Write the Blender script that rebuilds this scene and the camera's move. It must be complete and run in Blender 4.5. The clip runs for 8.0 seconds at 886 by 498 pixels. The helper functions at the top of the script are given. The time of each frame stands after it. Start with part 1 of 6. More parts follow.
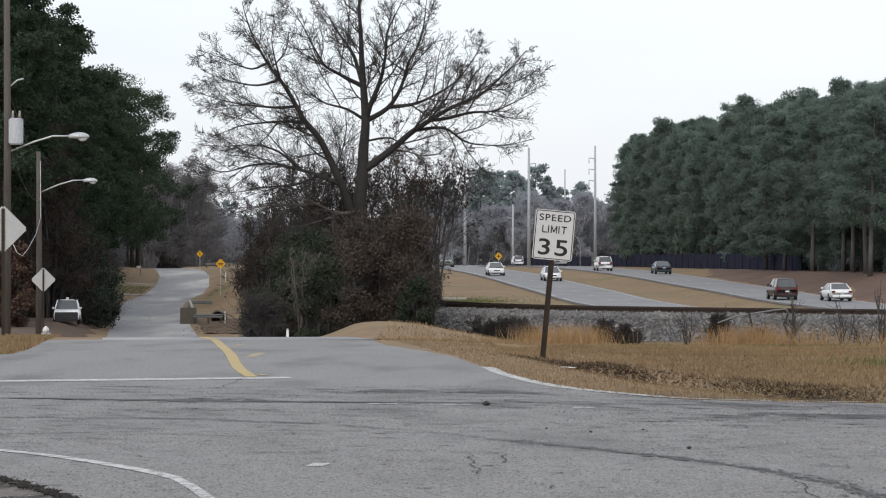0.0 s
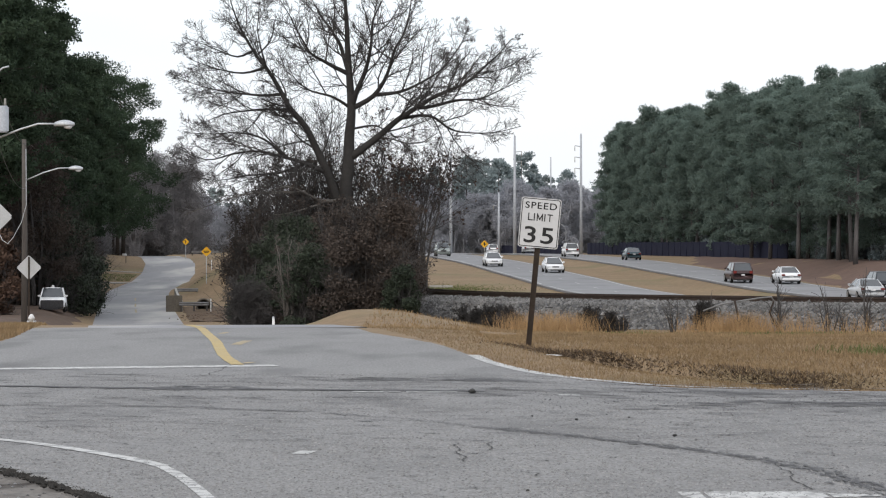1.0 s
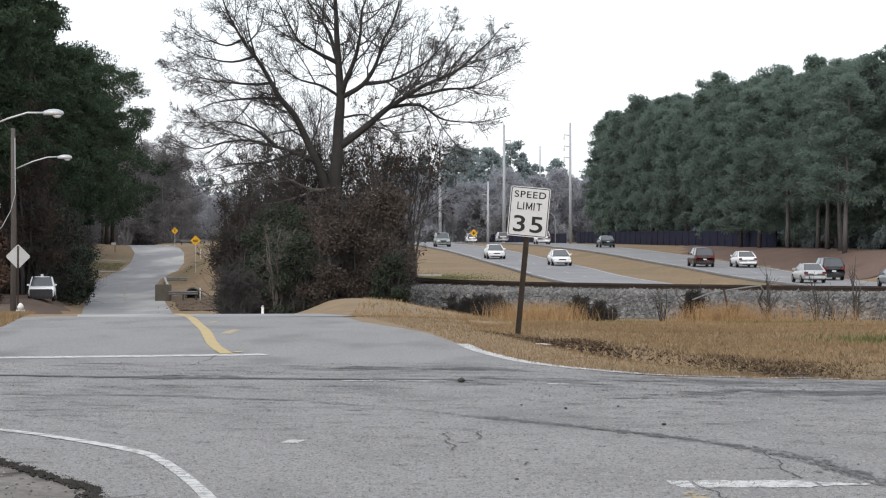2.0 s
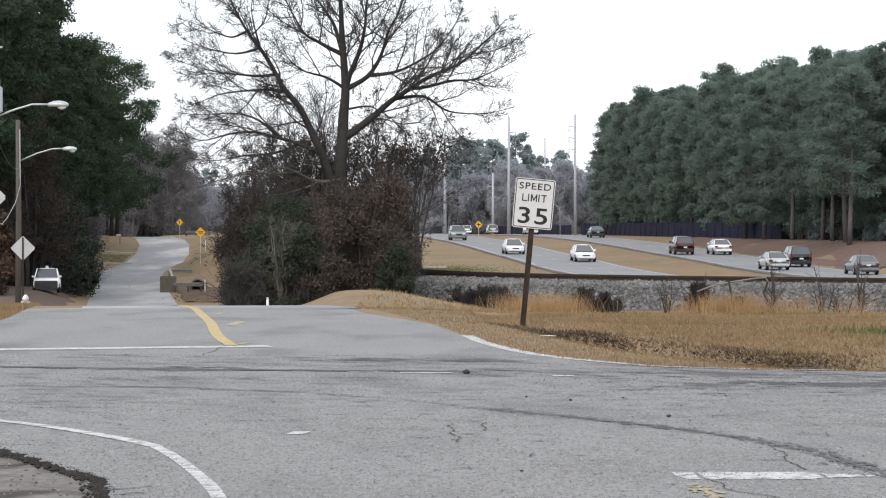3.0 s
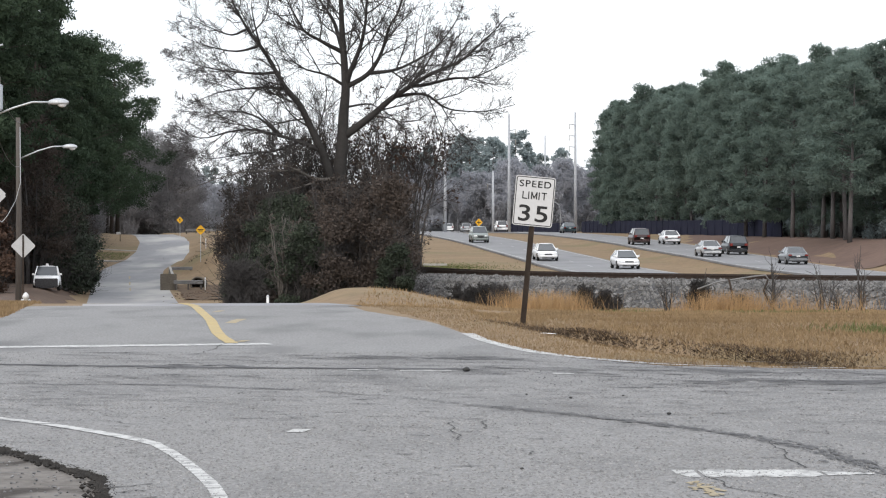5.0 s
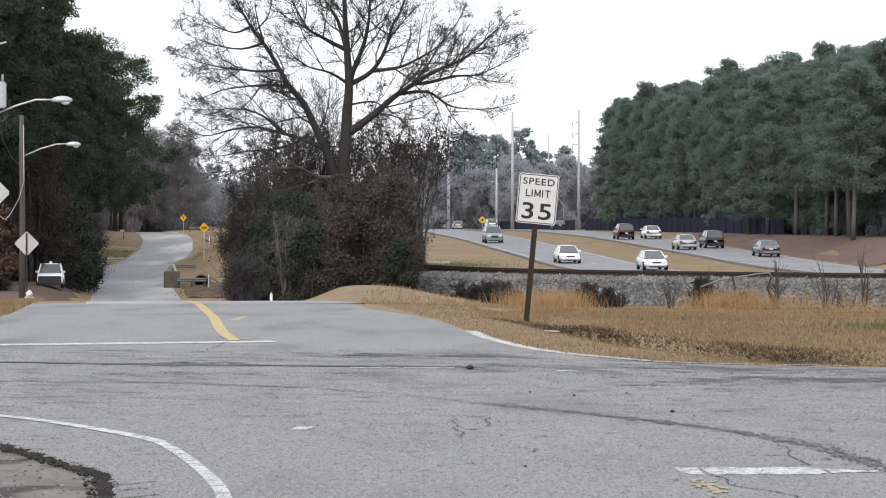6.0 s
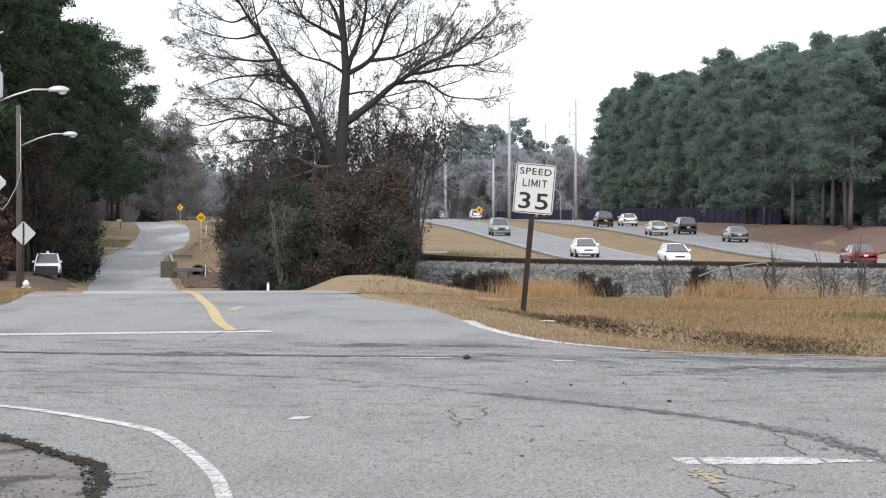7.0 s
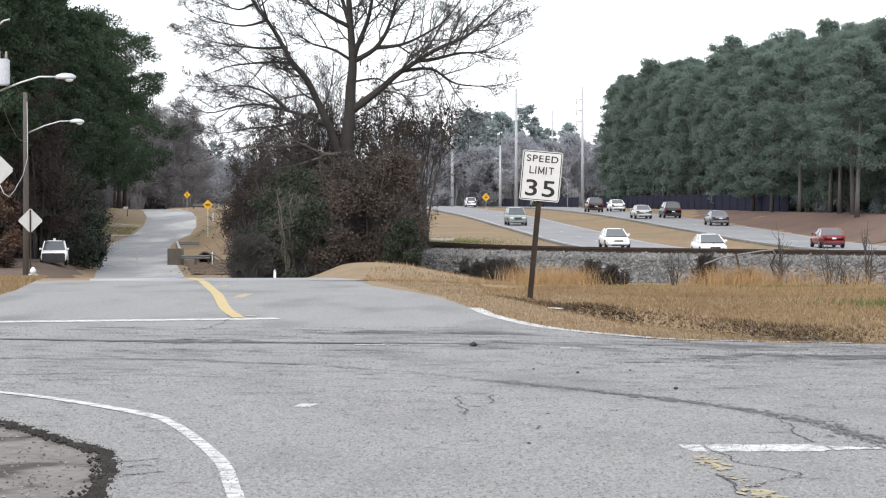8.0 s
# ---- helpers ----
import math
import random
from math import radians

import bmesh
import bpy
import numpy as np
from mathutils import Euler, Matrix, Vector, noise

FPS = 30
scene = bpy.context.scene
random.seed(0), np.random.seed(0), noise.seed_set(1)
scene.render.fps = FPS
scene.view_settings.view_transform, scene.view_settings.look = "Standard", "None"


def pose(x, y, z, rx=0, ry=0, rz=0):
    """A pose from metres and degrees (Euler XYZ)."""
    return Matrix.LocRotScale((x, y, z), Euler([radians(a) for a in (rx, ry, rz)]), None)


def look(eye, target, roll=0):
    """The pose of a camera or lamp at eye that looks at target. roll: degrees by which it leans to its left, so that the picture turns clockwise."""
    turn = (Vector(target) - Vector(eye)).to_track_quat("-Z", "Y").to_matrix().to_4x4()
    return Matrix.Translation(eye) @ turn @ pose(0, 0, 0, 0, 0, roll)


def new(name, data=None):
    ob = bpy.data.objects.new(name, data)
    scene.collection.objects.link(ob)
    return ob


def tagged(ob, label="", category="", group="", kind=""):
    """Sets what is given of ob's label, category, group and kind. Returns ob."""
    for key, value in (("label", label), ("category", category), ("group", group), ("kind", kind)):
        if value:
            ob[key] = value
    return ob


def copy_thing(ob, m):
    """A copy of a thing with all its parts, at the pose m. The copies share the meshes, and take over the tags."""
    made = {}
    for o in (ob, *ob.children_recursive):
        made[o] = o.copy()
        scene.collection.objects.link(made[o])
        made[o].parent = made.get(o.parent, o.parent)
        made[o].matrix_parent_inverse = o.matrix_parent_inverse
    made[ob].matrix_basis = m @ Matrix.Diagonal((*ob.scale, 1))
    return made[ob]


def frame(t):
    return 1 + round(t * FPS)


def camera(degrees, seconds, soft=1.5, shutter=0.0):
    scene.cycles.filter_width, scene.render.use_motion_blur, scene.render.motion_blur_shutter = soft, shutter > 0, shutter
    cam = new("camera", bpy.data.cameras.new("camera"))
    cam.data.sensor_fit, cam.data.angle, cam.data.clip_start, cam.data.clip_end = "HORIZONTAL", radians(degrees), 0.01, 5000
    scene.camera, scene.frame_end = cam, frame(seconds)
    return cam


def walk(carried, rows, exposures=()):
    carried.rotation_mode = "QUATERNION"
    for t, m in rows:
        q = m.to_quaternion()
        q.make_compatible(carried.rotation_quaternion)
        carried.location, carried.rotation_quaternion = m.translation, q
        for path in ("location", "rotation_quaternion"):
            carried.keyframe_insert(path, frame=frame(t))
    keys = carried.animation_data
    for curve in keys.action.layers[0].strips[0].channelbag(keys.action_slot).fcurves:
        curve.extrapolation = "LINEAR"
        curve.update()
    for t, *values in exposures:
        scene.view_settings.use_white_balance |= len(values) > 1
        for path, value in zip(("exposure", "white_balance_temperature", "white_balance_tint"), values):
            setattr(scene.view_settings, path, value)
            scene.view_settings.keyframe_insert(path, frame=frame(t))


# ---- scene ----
LENS = 18.0
F = 784 / math.tan(radians(LENS / 2))   # focal length in picture units
EYE_Z = 1.55

# camera: held by hand at one spot; seconds, turn to the right, turn down (in 1/F radians)
SHAKE = [(0.0, 0, 0), (0.2, 16, 3), (0.5, 32, 8), (0.8, 32, 20.5), (1.0, 25, 21.5), (1.2, 30.5, 24), (1.5, 41.5, 27.5),
         (1.8, 32.5, 37), (2.0, 44, 41), (2.2, 42, 37), (3.3, 35, 60), (3.5, 57.5, 56), (3.8, 41, 53), (4.0, 39, 56),
         (4.5, 42, 57), (4.7, 40, 60), (5.8, 26.5, 59), (6.0, 29, 64), (6.2, 25, 68), (6.5, 27, 67.5), (6.8, 34.5, 76.5),
         (7.0, 34.5, 82), (7.2, 39, 86), (7.5, 44, 92), (7.8, 23.5, 99), (8.0, 22.5, 104.5)]
cam = camera(LENS, 8.0, soft=1.15)
walk(cam, [(t, pose(0, 0, EYE_Z, 90 + math.degrees((14 - d) / F), 0, -math.degrees(r / F))) for t, r, d in SHAKE],
     exposures=[(0.0, -0.08), (1.0, 0.05), (2.0, 0.2), (3.5, 0.38), (4.5, 0.36), (6.5, 0.46), (8.0, 0.68)])

# overcast winter day: thick cloud over a pale sky, a faint sun behind it
world = bpy.data.worlds.new("overcast")
scene.world = world
world.use_nodes = True
wn = world.node_tree
wn.nodes.clear()
sky = wn.nodes.new("ShaderNodeTexSky")
sky.sky_type, sky.sun_disc, sky.sun_elevation, sky.sun_rotation = "NISHITA", False, radians(38), radians(200)
sky.dust_density, sky.air_density = 4.0, 1.0
cloud_co = wn.nodes.new("ShaderNodeTexCoord")
cloud_map = wn.nodes.new("ShaderNodeMapping")
cloud_map.inputs["Scale"].default_value = (2.0, 2.0, 7.0)
wn.links.new(cloud_co.outputs["Generated"], cloud_map.inputs["Vector"])
cloud = wn.nodes.new("ShaderNodeTexNoise")
cloud.inputs["Scale"].default_value, cloud.inputs["Detail"].default_value = 1.6, 4.0
wn.links.new(cloud_map.outputs[0], cloud.inputs["Vector"])
cloud_ramp = wn.nodes.new("ShaderNodeValToRGB")
cloud_ramp.color_ramp.elements[0].position, cloud_ramp.color_ramp.elements[1].position = 0.3, 0.7
cloud_ramp.color_ramp.elements[0].color = (0.86, 0.91, 0.98, 1)
cloud_ramp.color_ramp.elements[1].color = (0.99, 1.0, 1.02, 1)
wn.links.new(cloud.outputs["Fac"], cloud_ramp.inputs[0])
bg_sky, bg_cloud = wn.nodes.new("ShaderNodeBackground"), wn.nodes.new("ShaderNodeBackground")
bg_sky.inputs["Strength"].default_value, bg_cloud.inputs["Strength"].default_value = 0.05, 0.95
wn.links.new(sky.outputs[0], bg_sky.inputs["Color"])
wn.links.new(cloud_ramp.outputs[0], bg_cloud.inputs["Color"])
both, wout = wn.nodes.new("ShaderNodeAddShader"), wn.nodes.new("ShaderNodeOutputWorld")
wn.links.new(bg_sky.outputs[0], both.inputs[0])
wn.links.new(bg_cloud.outputs[0], both.inputs[1])
wn.links.new(both.outputs[0], wout.inputs["Surface"])
sun = new("sun", bpy.data.lights.new("sun", "SUN"))
sun.data.energy, sun.data.angle, sun.data.color = 0.7, radians(25), (1.0, 0.97, 0.92)
sun.matrix_basis = look((-20, -45, 45), (0, 0, 0))


# ---- materials ----
def mat(name, low, high, scale=4.0, rough=0.85, metal=0.0, bump=0.0, bump_scale=40.0, fine=0.35, fine_times=11, stretch=(1, 1, 1),
        vary=0.0, spec=0.3, thin=0.0, stain=None, stain_scale=0.3, stain_at=(0.5, 0.7)):
    """A procedural surface: two scales of noise between two colours, relief, and stains of a third colour."""
    m = bpy.data.materials.new(name)
    m.use_nodes = True
    t = m.node_tree
    b = t.nodes["Principled BSDF"]
    b.inputs["Roughness"].default_value, b.inputs["Metallic"].default_value = rough, metal
    b.inputs["Specular IOR Level"].default_value = spec
    co, mp = t.nodes.new("ShaderNodeTexCoord"), t.nodes.new("ShaderNodeMapping")
    mp.inputs["Scale"].default_value = stretch
    t.links.new(co.outputs["Object"], mp.inputs["Vector"])

    def noise_of(s, detail=5.0):
        n = t.nodes.new("ShaderNodeTexNoise")
        n.inputs["Scale"].default_value, n.inputs["Detail"].default_value = s, detail
        t.links.new(mp.outputs[0], n.inputs["Vector"])
        return n.outputs["Fac"]

    def mixed(fac, a, c, kind="MIX"):
        x = t.nodes.new("ShaderNodeMix")
        x.data_type, x.blend_type = "RGBA", kind
        for sock, v in ((x.inputs[0], fac), (x.inputs[6], a), (x.inputs[7], c)):
            if isinstance(v, bpy.types.NodeSocket):
                t.links.new(v, sock)
            else:
                sock.default_value = v
        return x.outputs[2]

    def ramp(v, lo, hi):
        r = t.nodes.new("ShaderNodeMapRange")
        r.inputs["From Min"].default_value, r.inputs["From Max"].default_value = lo, hi
        t.links.new(v, r.inputs["Value"])
        return r.outputs[0]

    big = ramp(noise_of(scale), 0.3, 0.7)
    small = ramp(noise_of(scale * fine_times, 3.0), 0.28, 0.72)
    col = mixed(big, (*low, 1), (*high, 1))
    mean = [(p + q) / 2 for p, q in zip(low, high)]
    dark = mixed(small, (*[c * 0.55 for c in mean], 1), (*[min(1, c * 1.35) for c in mean], 1))
    col = mixed(fine, col, dark)
    if stain:
        col = mixed(ramp(noise_of(stain_scale, 6.0), *stain_at), col, (*stain, 1))
    if vary:
        info = t.nodes.new("ShaderNodeObjectInfo")
        geo = t.nodes.new("ShaderNodeNewGeometry")
        add = t.nodes.new("ShaderNodeMath")
        add.operation = "ADD"
        t.links.new(info.outputs["Random"], add.inputs[0])
        t.links.new(geo.outputs["Random Per Island"], add.inputs[1])
        hsv = t.nodes.new("ShaderNodeHueSaturation")
        v = t.nodes.new("ShaderNodeMapRange")
        v.inputs["From Max"].default_value = 2.0
        v.inputs["To Min"].default_value, v.inputs["To Max"].default_value = 1 - vary, 1 + vary
        t.links.new(add.outputs[0], v.inputs["Value"])
        t.links.new(v.outputs[0], hsv.inputs["Value"])
        t.links.new(col, hsv.inputs["Color"])
        col = hsv.outputs["Color"]
    t.links.new(col, b.inputs["Base Color"])
    if thin:                                            # light passes through thin leaves
        tl, ms = t.nodes.new("ShaderNodeBsdfTranslucent"), t.nodes.new("ShaderNodeMixShader")
        ms.inputs[0].default_value = thin
        t.links.new(col, tl.inputs["Color"])
        t.links.new(b.outputs[0], ms.inputs[1])
        t.links.new(tl.outputs[0], ms.inputs[2])
        t.links.new(ms.outputs[0], t.nodes["Material Output"].inputs["Surface"])
    if bump:
        bp = t.nodes.new("ShaderNodeBump")
        bp.inputs["Strength"].default_value, bp.inputs["Distance"].default_value = bump, 0.02
        t.links.new(noise_of(bump_scale, 4.0), bp.inputs["Height"])
        t.links.new(bp.outputs[0], b.inputs["Normal"])
    return m


M_ASPHALT = mat("asphalt", (0.195, 0.193, 0.191), (0.262, 0.259, 0.256), 0.9, 0.9, bump=0.8, bump_scale=60, fine=0.6, fine_times=38, stretch=(1, 0.3, 1),
                stain=(0.145, 0.144, 0.144), stain_scale=0.8, stain_at=(0.5, 0.74))
M_AGGREGATE = mat("exposed_aggregate", (0.15, 0.149, 0.148), (0.33, 0.327, 0.323), 30.0, 0.9, vary=0.5)
M_FAR_ROAD = mat("weathered_asphalt", (0.21, 0.21, 0.217), (0.28, 0.28, 0.286), 0.25, 0.9, fine=0.15, stretch=(1, 0.22, 1), stain=(0.40, 0.39, 0.37),
                 stain_scale=0.16, stain_at=(0.5, 0.66))
M_HIGHWAY = mat("highway_concrete", (0.20, 0.20, 0.206), (0.245, 0.245, 0.25), 0.15, 0.85, fine=0.2, stain=(0.17, 0.17, 0.175), stain_scale=0.3, stain_at=(0.5, 0.7))
M_LINE = mat("highway_line", (0.34, 0.34, 0.335), (0.46, 0.46, 0.45), 0.5, 0.8)
M_CRACK = mat("crack_tar", (0.030, 0.030, 0.031), (0.065, 0.064, 0.062), 3.0, 0.95)
M_TAR_CRUMB = mat("tar_crumbs", (0.014, 0.013, 0.012), (0.036, 0.033, 0.030), 3.0, 0.95, vary=0.4)
M_PALE_BARK = mat("pale_bark", (0.075, 0.068, 0.062), (0.13, 0.118, 0.106), 2.0, 0.95)
M_SEAM = mat("worn_seam", (0.075, 0.075, 0.077), (0.15, 0.15, 0.154), 2.0, 0.95)
M_WHITE = mat("road_white", (0.42, 0.42, 0.41), (0.57, 0.57, 0.56), 3.0, 0.8, stain=(0.26, 0.26, 0.255), stain_scale=9, stain_at=(0.46, 0.62))
M_YELLOW = mat("road_yellow", (0.38, 0.285, 0.12), (0.46, 0.36, 0.18), 3.0, 0.8, stain=(0.30, 0.27, 0.20), stain_scale=5, stain_at=(0.5, 0.75))
M_YELLOW_WORN = mat("road_yellow_worn", (0.26, 0.24, 0.20), (0.42, 0.33, 0.18), 6.0, 0.85)
M_GROUND = mat("dormant_turf", (0.170, 0.117, 0.066), (0.246, 0.174, 0.102), 0.22, 0.95, bump=0.6, bump_scale=9, fine=0.45,
               stain=(0.145, 0.125, 0.06), stain_scale=0.09, stain_at=(0.55, 0.75))
M_GRASS = mat("dry_grass", (0.176, 0.120, 0.064), (0.280, 0.197, 0.109), 0.35, 0.9, vary=0.32)
M_TALL = mat("tall_straw", (0.25, 0.155, 0.075), (0.37, 0.245, 0.125), 0.6, 0.9, vary=0.35)
M_LITTER_LEAF = mat("leaf_litter", (0.048, 0.034, 0.024), (0.108, 0.076, 0.050), 1.0, 0.95, vary=0.5)
M_STRAW_FLOOR = mat("pine_straw_floor", (0.088, 0.055, 0.043), (0.15, 0.097, 0.074), 0.12, 0.95, bump=0.5, bump_scale=3)
M_GREENGRASS = mat("green_grass", (0.075, 0.10, 0.03), (0.14, 0.15, 0.06), 0.8, 0.9, vary=0.4)
# Pale blue-grey mixes aerial haze into the needle colour of far pines and understorey.
M_HAZE_PINE = mat("haze_tinted_pine", (0.23, 0.28, 0.285), (0.30, 0.35, 0.355), 0.1, 0.9, vary=0.2, thin=0.4)
M_GRAVEL = mat("loose_gravel", (0.10, 0.10, 0.105), (0.34, 0.34, 0.34), 3.0, 0.9, vary=0.6)
M_DIRT = mat("bank_soil", (0.06, 0.04, 0.025), (0.14, 0.09, 0.05), 2.0, 0.95, bump=0.8, bump_scale=14)
M_SHOULDER = mat("broken_shoulder", (0.125, 0.112, 0.100), (0.205, 0.192, 0.178), 1.6, 0.95, bump=0.9, bump_scale=22, fine=0.5,
                 stain=(0.045, 0.038, 0.033), stain_scale=2.2, stain_at=(0.48, 0.62))
M_BALLAST = mat("ballast_stone", (0.085, 0.083, 0.082), (0.195, 0.192, 0.188), 2.0, 0.9, vary=0.55)
# Bed colour darkened to stand for shade in the gaps between stones.
M_BALLAST_BED = mat("ballast_bed", (0.05, 0.05, 0.052), (0.09, 0.09, 0.092), 4.0, 0.95, bump=1.0, bump_scale=12)
M_LEAF_FLOOR = mat("leaf_floor", (0.066, 0.042, 0.030), (0.115, 0.075, 0.052), 0.3, 0.95, bump=0.6, bump_scale=4)
M_RAIL = mat("rusty_rail", (0.028, 0.020, 0.016), (0.055, 0.038, 0.030), 3.0, 0.75, metal=0.3)
M_TIE = mat("creosote_tie", (0.024, 0.021, 0.018), (0.05, 0.042, 0.036), 3.0, 0.95)
M_BARK = mat("grey_bark", (0.022, 0.021, 0.0205), (0.050, 0.047, 0.045), 2.5, 0.95, bump=0.5, bump_scale=12)
M_TWIG = mat("twig_bark", (0.042, 0.039, 0.038), (0.074, 0.069, 0.067), 2.0, 0.95, vary=0.25)
M_PINE_BARK = mat("pine_bark", (0.032, 0.026, 0.023), (0.062, 0.051, 0.044), 1.5, 0.95)
# Bark lifted and greyed: haze before the far trunks is in this colour.
M_HAZED_BARK = mat("haze_tinted_bark", (0.088, 0.084, 0.085), (0.128, 0.121, 0.120), 1.5, 0.95)
M_PINE = mat("pine_needles", (0.026, 0.045, 0.028), (0.054, 0.081, 0.046), 0.25, 0.9, vary=0.4, thin=0.3)
# Needles lightened to imitate aerial haze over the wood; high thin softens crown shade.
M_PINE_HAZED = mat("haze_tinted_needles", (0.140, 0.190, 0.162), (0.186, 0.238, 0.202), 0.12, 0.9, vary=0.2, thin=0.62)
M_CEDAR = mat("dark_evergreen", (0.023, 0.032, 0.022), (0.046, 0.058, 0.038), 0.6, 0.9, vary=0.4)
M_RUSSET = mat("russet_leaves", (0.058, 0.036, 0.026), (0.104, 0.062, 0.043), 0.6, 0.9, vary=0.4)
M_BROWNLEAF = mat("brown_leaves", (0.042, 0.034, 0.029), (0.078, 0.061, 0.051), 0.6, 0.9, vary=0.4)
M_WOODBROWN = mat("winter_wood_brown", (0.042, 0.033, 0.028), (0.076, 0.060, 0.050), 0.4, 0.95, vary=0.35, thin=0.2)
# Twig grey lightened: the haze round the lane's far crest is painted in.
M_MIDTWIG = mat("haze_tinted_mid_twigs", (0.135, 0.132, 0.138), (0.19, 0.185, 0.19), 0.3, 0.95, vary=0.25, thin=0.3)
# Twig tone paled towards the sky to imitate haze at a distance.
M_HAZED_TWIG = mat("haze_tinted_far_twigs", (0.30, 0.31, 0.34), (0.37, 0.38, 0.41), 0.1, 0.95, vary=0.15, thin=0.4)
M_SIGN = mat("sign_white", (0.50, 0.505, 0.51), (0.57, 0.575, 0.58), 1.5, 0.5, fine=0.1)
M_BLACK = mat("sign_black", (0.012, 0.012, 0.013), (0.02, 0.02, 0.02), 3.0, 0.5)
M_POST = mat("rusted_steel_post", (0.030, 0.023, 0.019), (0.062, 0.046, 0.036), 6.0, 0.75, metal=0.4)
M_ALU = mat("sign_back_aluminium", (0.40, 0.41, 0.42), (0.50, 0.51, 0.52), 2.0, 0.55, metal=0.3, fine=0.15)
M_SIGN_YELLOW = mat("sign_yellow", (0.72, 0.38, 0.02), (0.80, 0.45, 0.03), 2.0, 0.5, fine=0.08)
M_GALV = mat("galvanised_steel", (0.42, 0.44, 0.46), (0.55, 0.57, 0.59), 1.5, 0.5, metal=0.5)
M_OLD_STEEL = mat("dull_old_steel", (0.15, 0.15, 0.15), (0.24, 0.24, 0.24), 2.0, 0.7, metal=0.2)
M_TRANSF = mat("transformer_paint", (0.42, 0.45, 0.50), (0.50, 0.53, 0.57), 2.0, 0.5)
M_WOODPOLE = mat("weathered_pole", (0.065, 0.058, 0.053), (0.125, 0.112, 0.102), 2.0, 0.95, stretch=(1, 1, 0.15))
M_CONCRETE = mat("old_concrete", (0.26, 0.25, 0.23), (0.38, 0.37, 0.34), 0.9, 0.9)
M_CONC_DARK = mat("stained_concrete", (0.095, 0.082, 0.066), (0.16, 0.14, 0.115), 0.9, 0.9)
M_FENCE = mat("navy_screen", (0.018, 0.020, 0.036), (0.030, 0.032, 0.052), 0.6, 0.95, spec=0.05)
M_STEELPOLE = mat("steel_transmission", (0.34, 0.36, 0.39), (0.42, 0.44, 0.47), 0.4, 0.6, metal=0.2)
M_TYRE = mat("tyre_rubber", (0.012, 0.012, 0.012), (0.025, 0.025, 0.025), 5, 0.9)
M_RIM = mat("alloy_rim", (0.35, 0.35, 0.36), (0.5, 0.5, 0.5), 5, 0.35, metal=0.8)
M_GLASS = mat("tinted_glass", (0.035, 0.040, 0.045), (0.05, 0.056, 0.062), 1, 0.05, spec=1.0, fine=0.05)
M_GRILLE = mat("grille_dark", (0.02, 0.02, 0.022), (0.05, 0.05, 0.055), 8, 0.4)
M_LAMP_CLEAR = mat("headlamp_lens", (0.6, 0.62, 0.64), (0.8, 0.82, 0.84), 4, 0.15, spec=0.6)
M_LAMP_RED = mat("tail_lamp_lens", (0.13, 0.012, 0.010), (0.18, 0.016, 0.012), 4, 0.2, spec=0.6)
M_PLATE = mat("plate_white", (0.55, 0.55, 0.55), (0.65, 0.65, 0.65), 4, 0.5)
M_LITTER = mat("litter_white", (0.6, 0.6, 0.6), (0.75, 0.75, 0.75), 4, 0.7)


# ---- building helpers ----
def mesh_of(name, verts, faces, material, smooth=False):
    me = bpy.data.meshes.new(name)
    me.from_pydata([tuple(v) for v in verts], [], faces)
    me.materials.append(material)
    if smooth:
        me.polygons.foreach_set("use_smooth", [True] * len(me.polygons))
    me.update()
    return me


def part(name, me, parent=None, label=""):
    """One mesh (or bmesh pair with its material) as one object under a thing."""
    ob = new(name, me)
    if parent:
        ob.parent = parent
    return tagged(ob, label)


def bm_mesh(name, bm, material, smooth=False):
    me = bpy.data.meshes.new(name)
    bmesh.ops.recalc_face_normals(bm, faces=bm.faces)
    bm.to_mesh(me)
    bm.free()
    me.materials.append(material)
    if smooth:
        me.polygons.foreach_set("use_smooth", [True] * len(me.polygons))
    return me


def box(bm, x0, x1, y0, y1, z0, z1, bevel=0.0, m=None):
    r = bmesh.ops.create_cube(bm, size=1.0)
    vs = r["verts"]
    bmesh.ops.scale(bm, vec=(x1 - x0, y1 - y0, z1 - z0), verts=vs)
    bmesh.ops.translate(bm, vec=((x0 + x1) / 2, (y0 + y1) / 2, (z0 + z1) / 2), verts=vs)
    if bevel:
        es = list({e for v in vs for e in v.link_edges})
        g = bmesh.ops.bevel(bm, geom=es, offset=bevel, segments=2, affect="EDGES")
        vs = list({v for f in g["faces"] for v in f.verts} | {v for v in vs if v.is_valid})
    if m is not None:
        bmesh.ops.transform(bm, matrix=m, verts=vs)
    return vs


def tubes(paths, sides=5):
    """Tapered tubes along polylines: [(points, radii)] -> verts, faces."""
    V, Fc = [], []
    for pts, rad in paths:
        pts = [Vector(p) for p in pts]
        n = len(pts)
        base = len(V)
        for i, p in enumerate(pts):
            d = (pts[min(i + 1, n - 1)] - pts[max(i - 1, 0)]).normalized()
            a = d.cross(Vector((0.31, 0.95, 0.05)) if abs(d.y) < 0.9 else Vector((1, 0, 0))).normalized()
            b = d.cross(a)
            for k in range(sides):
                w = 2 * math.pi * k / sides
                V.append(p + (a * math.cos(w) + b * math.sin(w)) * rad[i])
        for i in range(n - 1):
            for k in range(sides):
                k2 = (k + 1) % sides
                Fc.append((base + i * sides + k, base + i * sides + k2, base + (i + 1) * sides + k2, base + (i + 1) * sides + k))
        Fc.append(tuple(base + k for k in range(sides))[::-1])
        Fc.append(tuple(base + (n - 1) * sides + k for k in range(sides)))
    return V, Fc


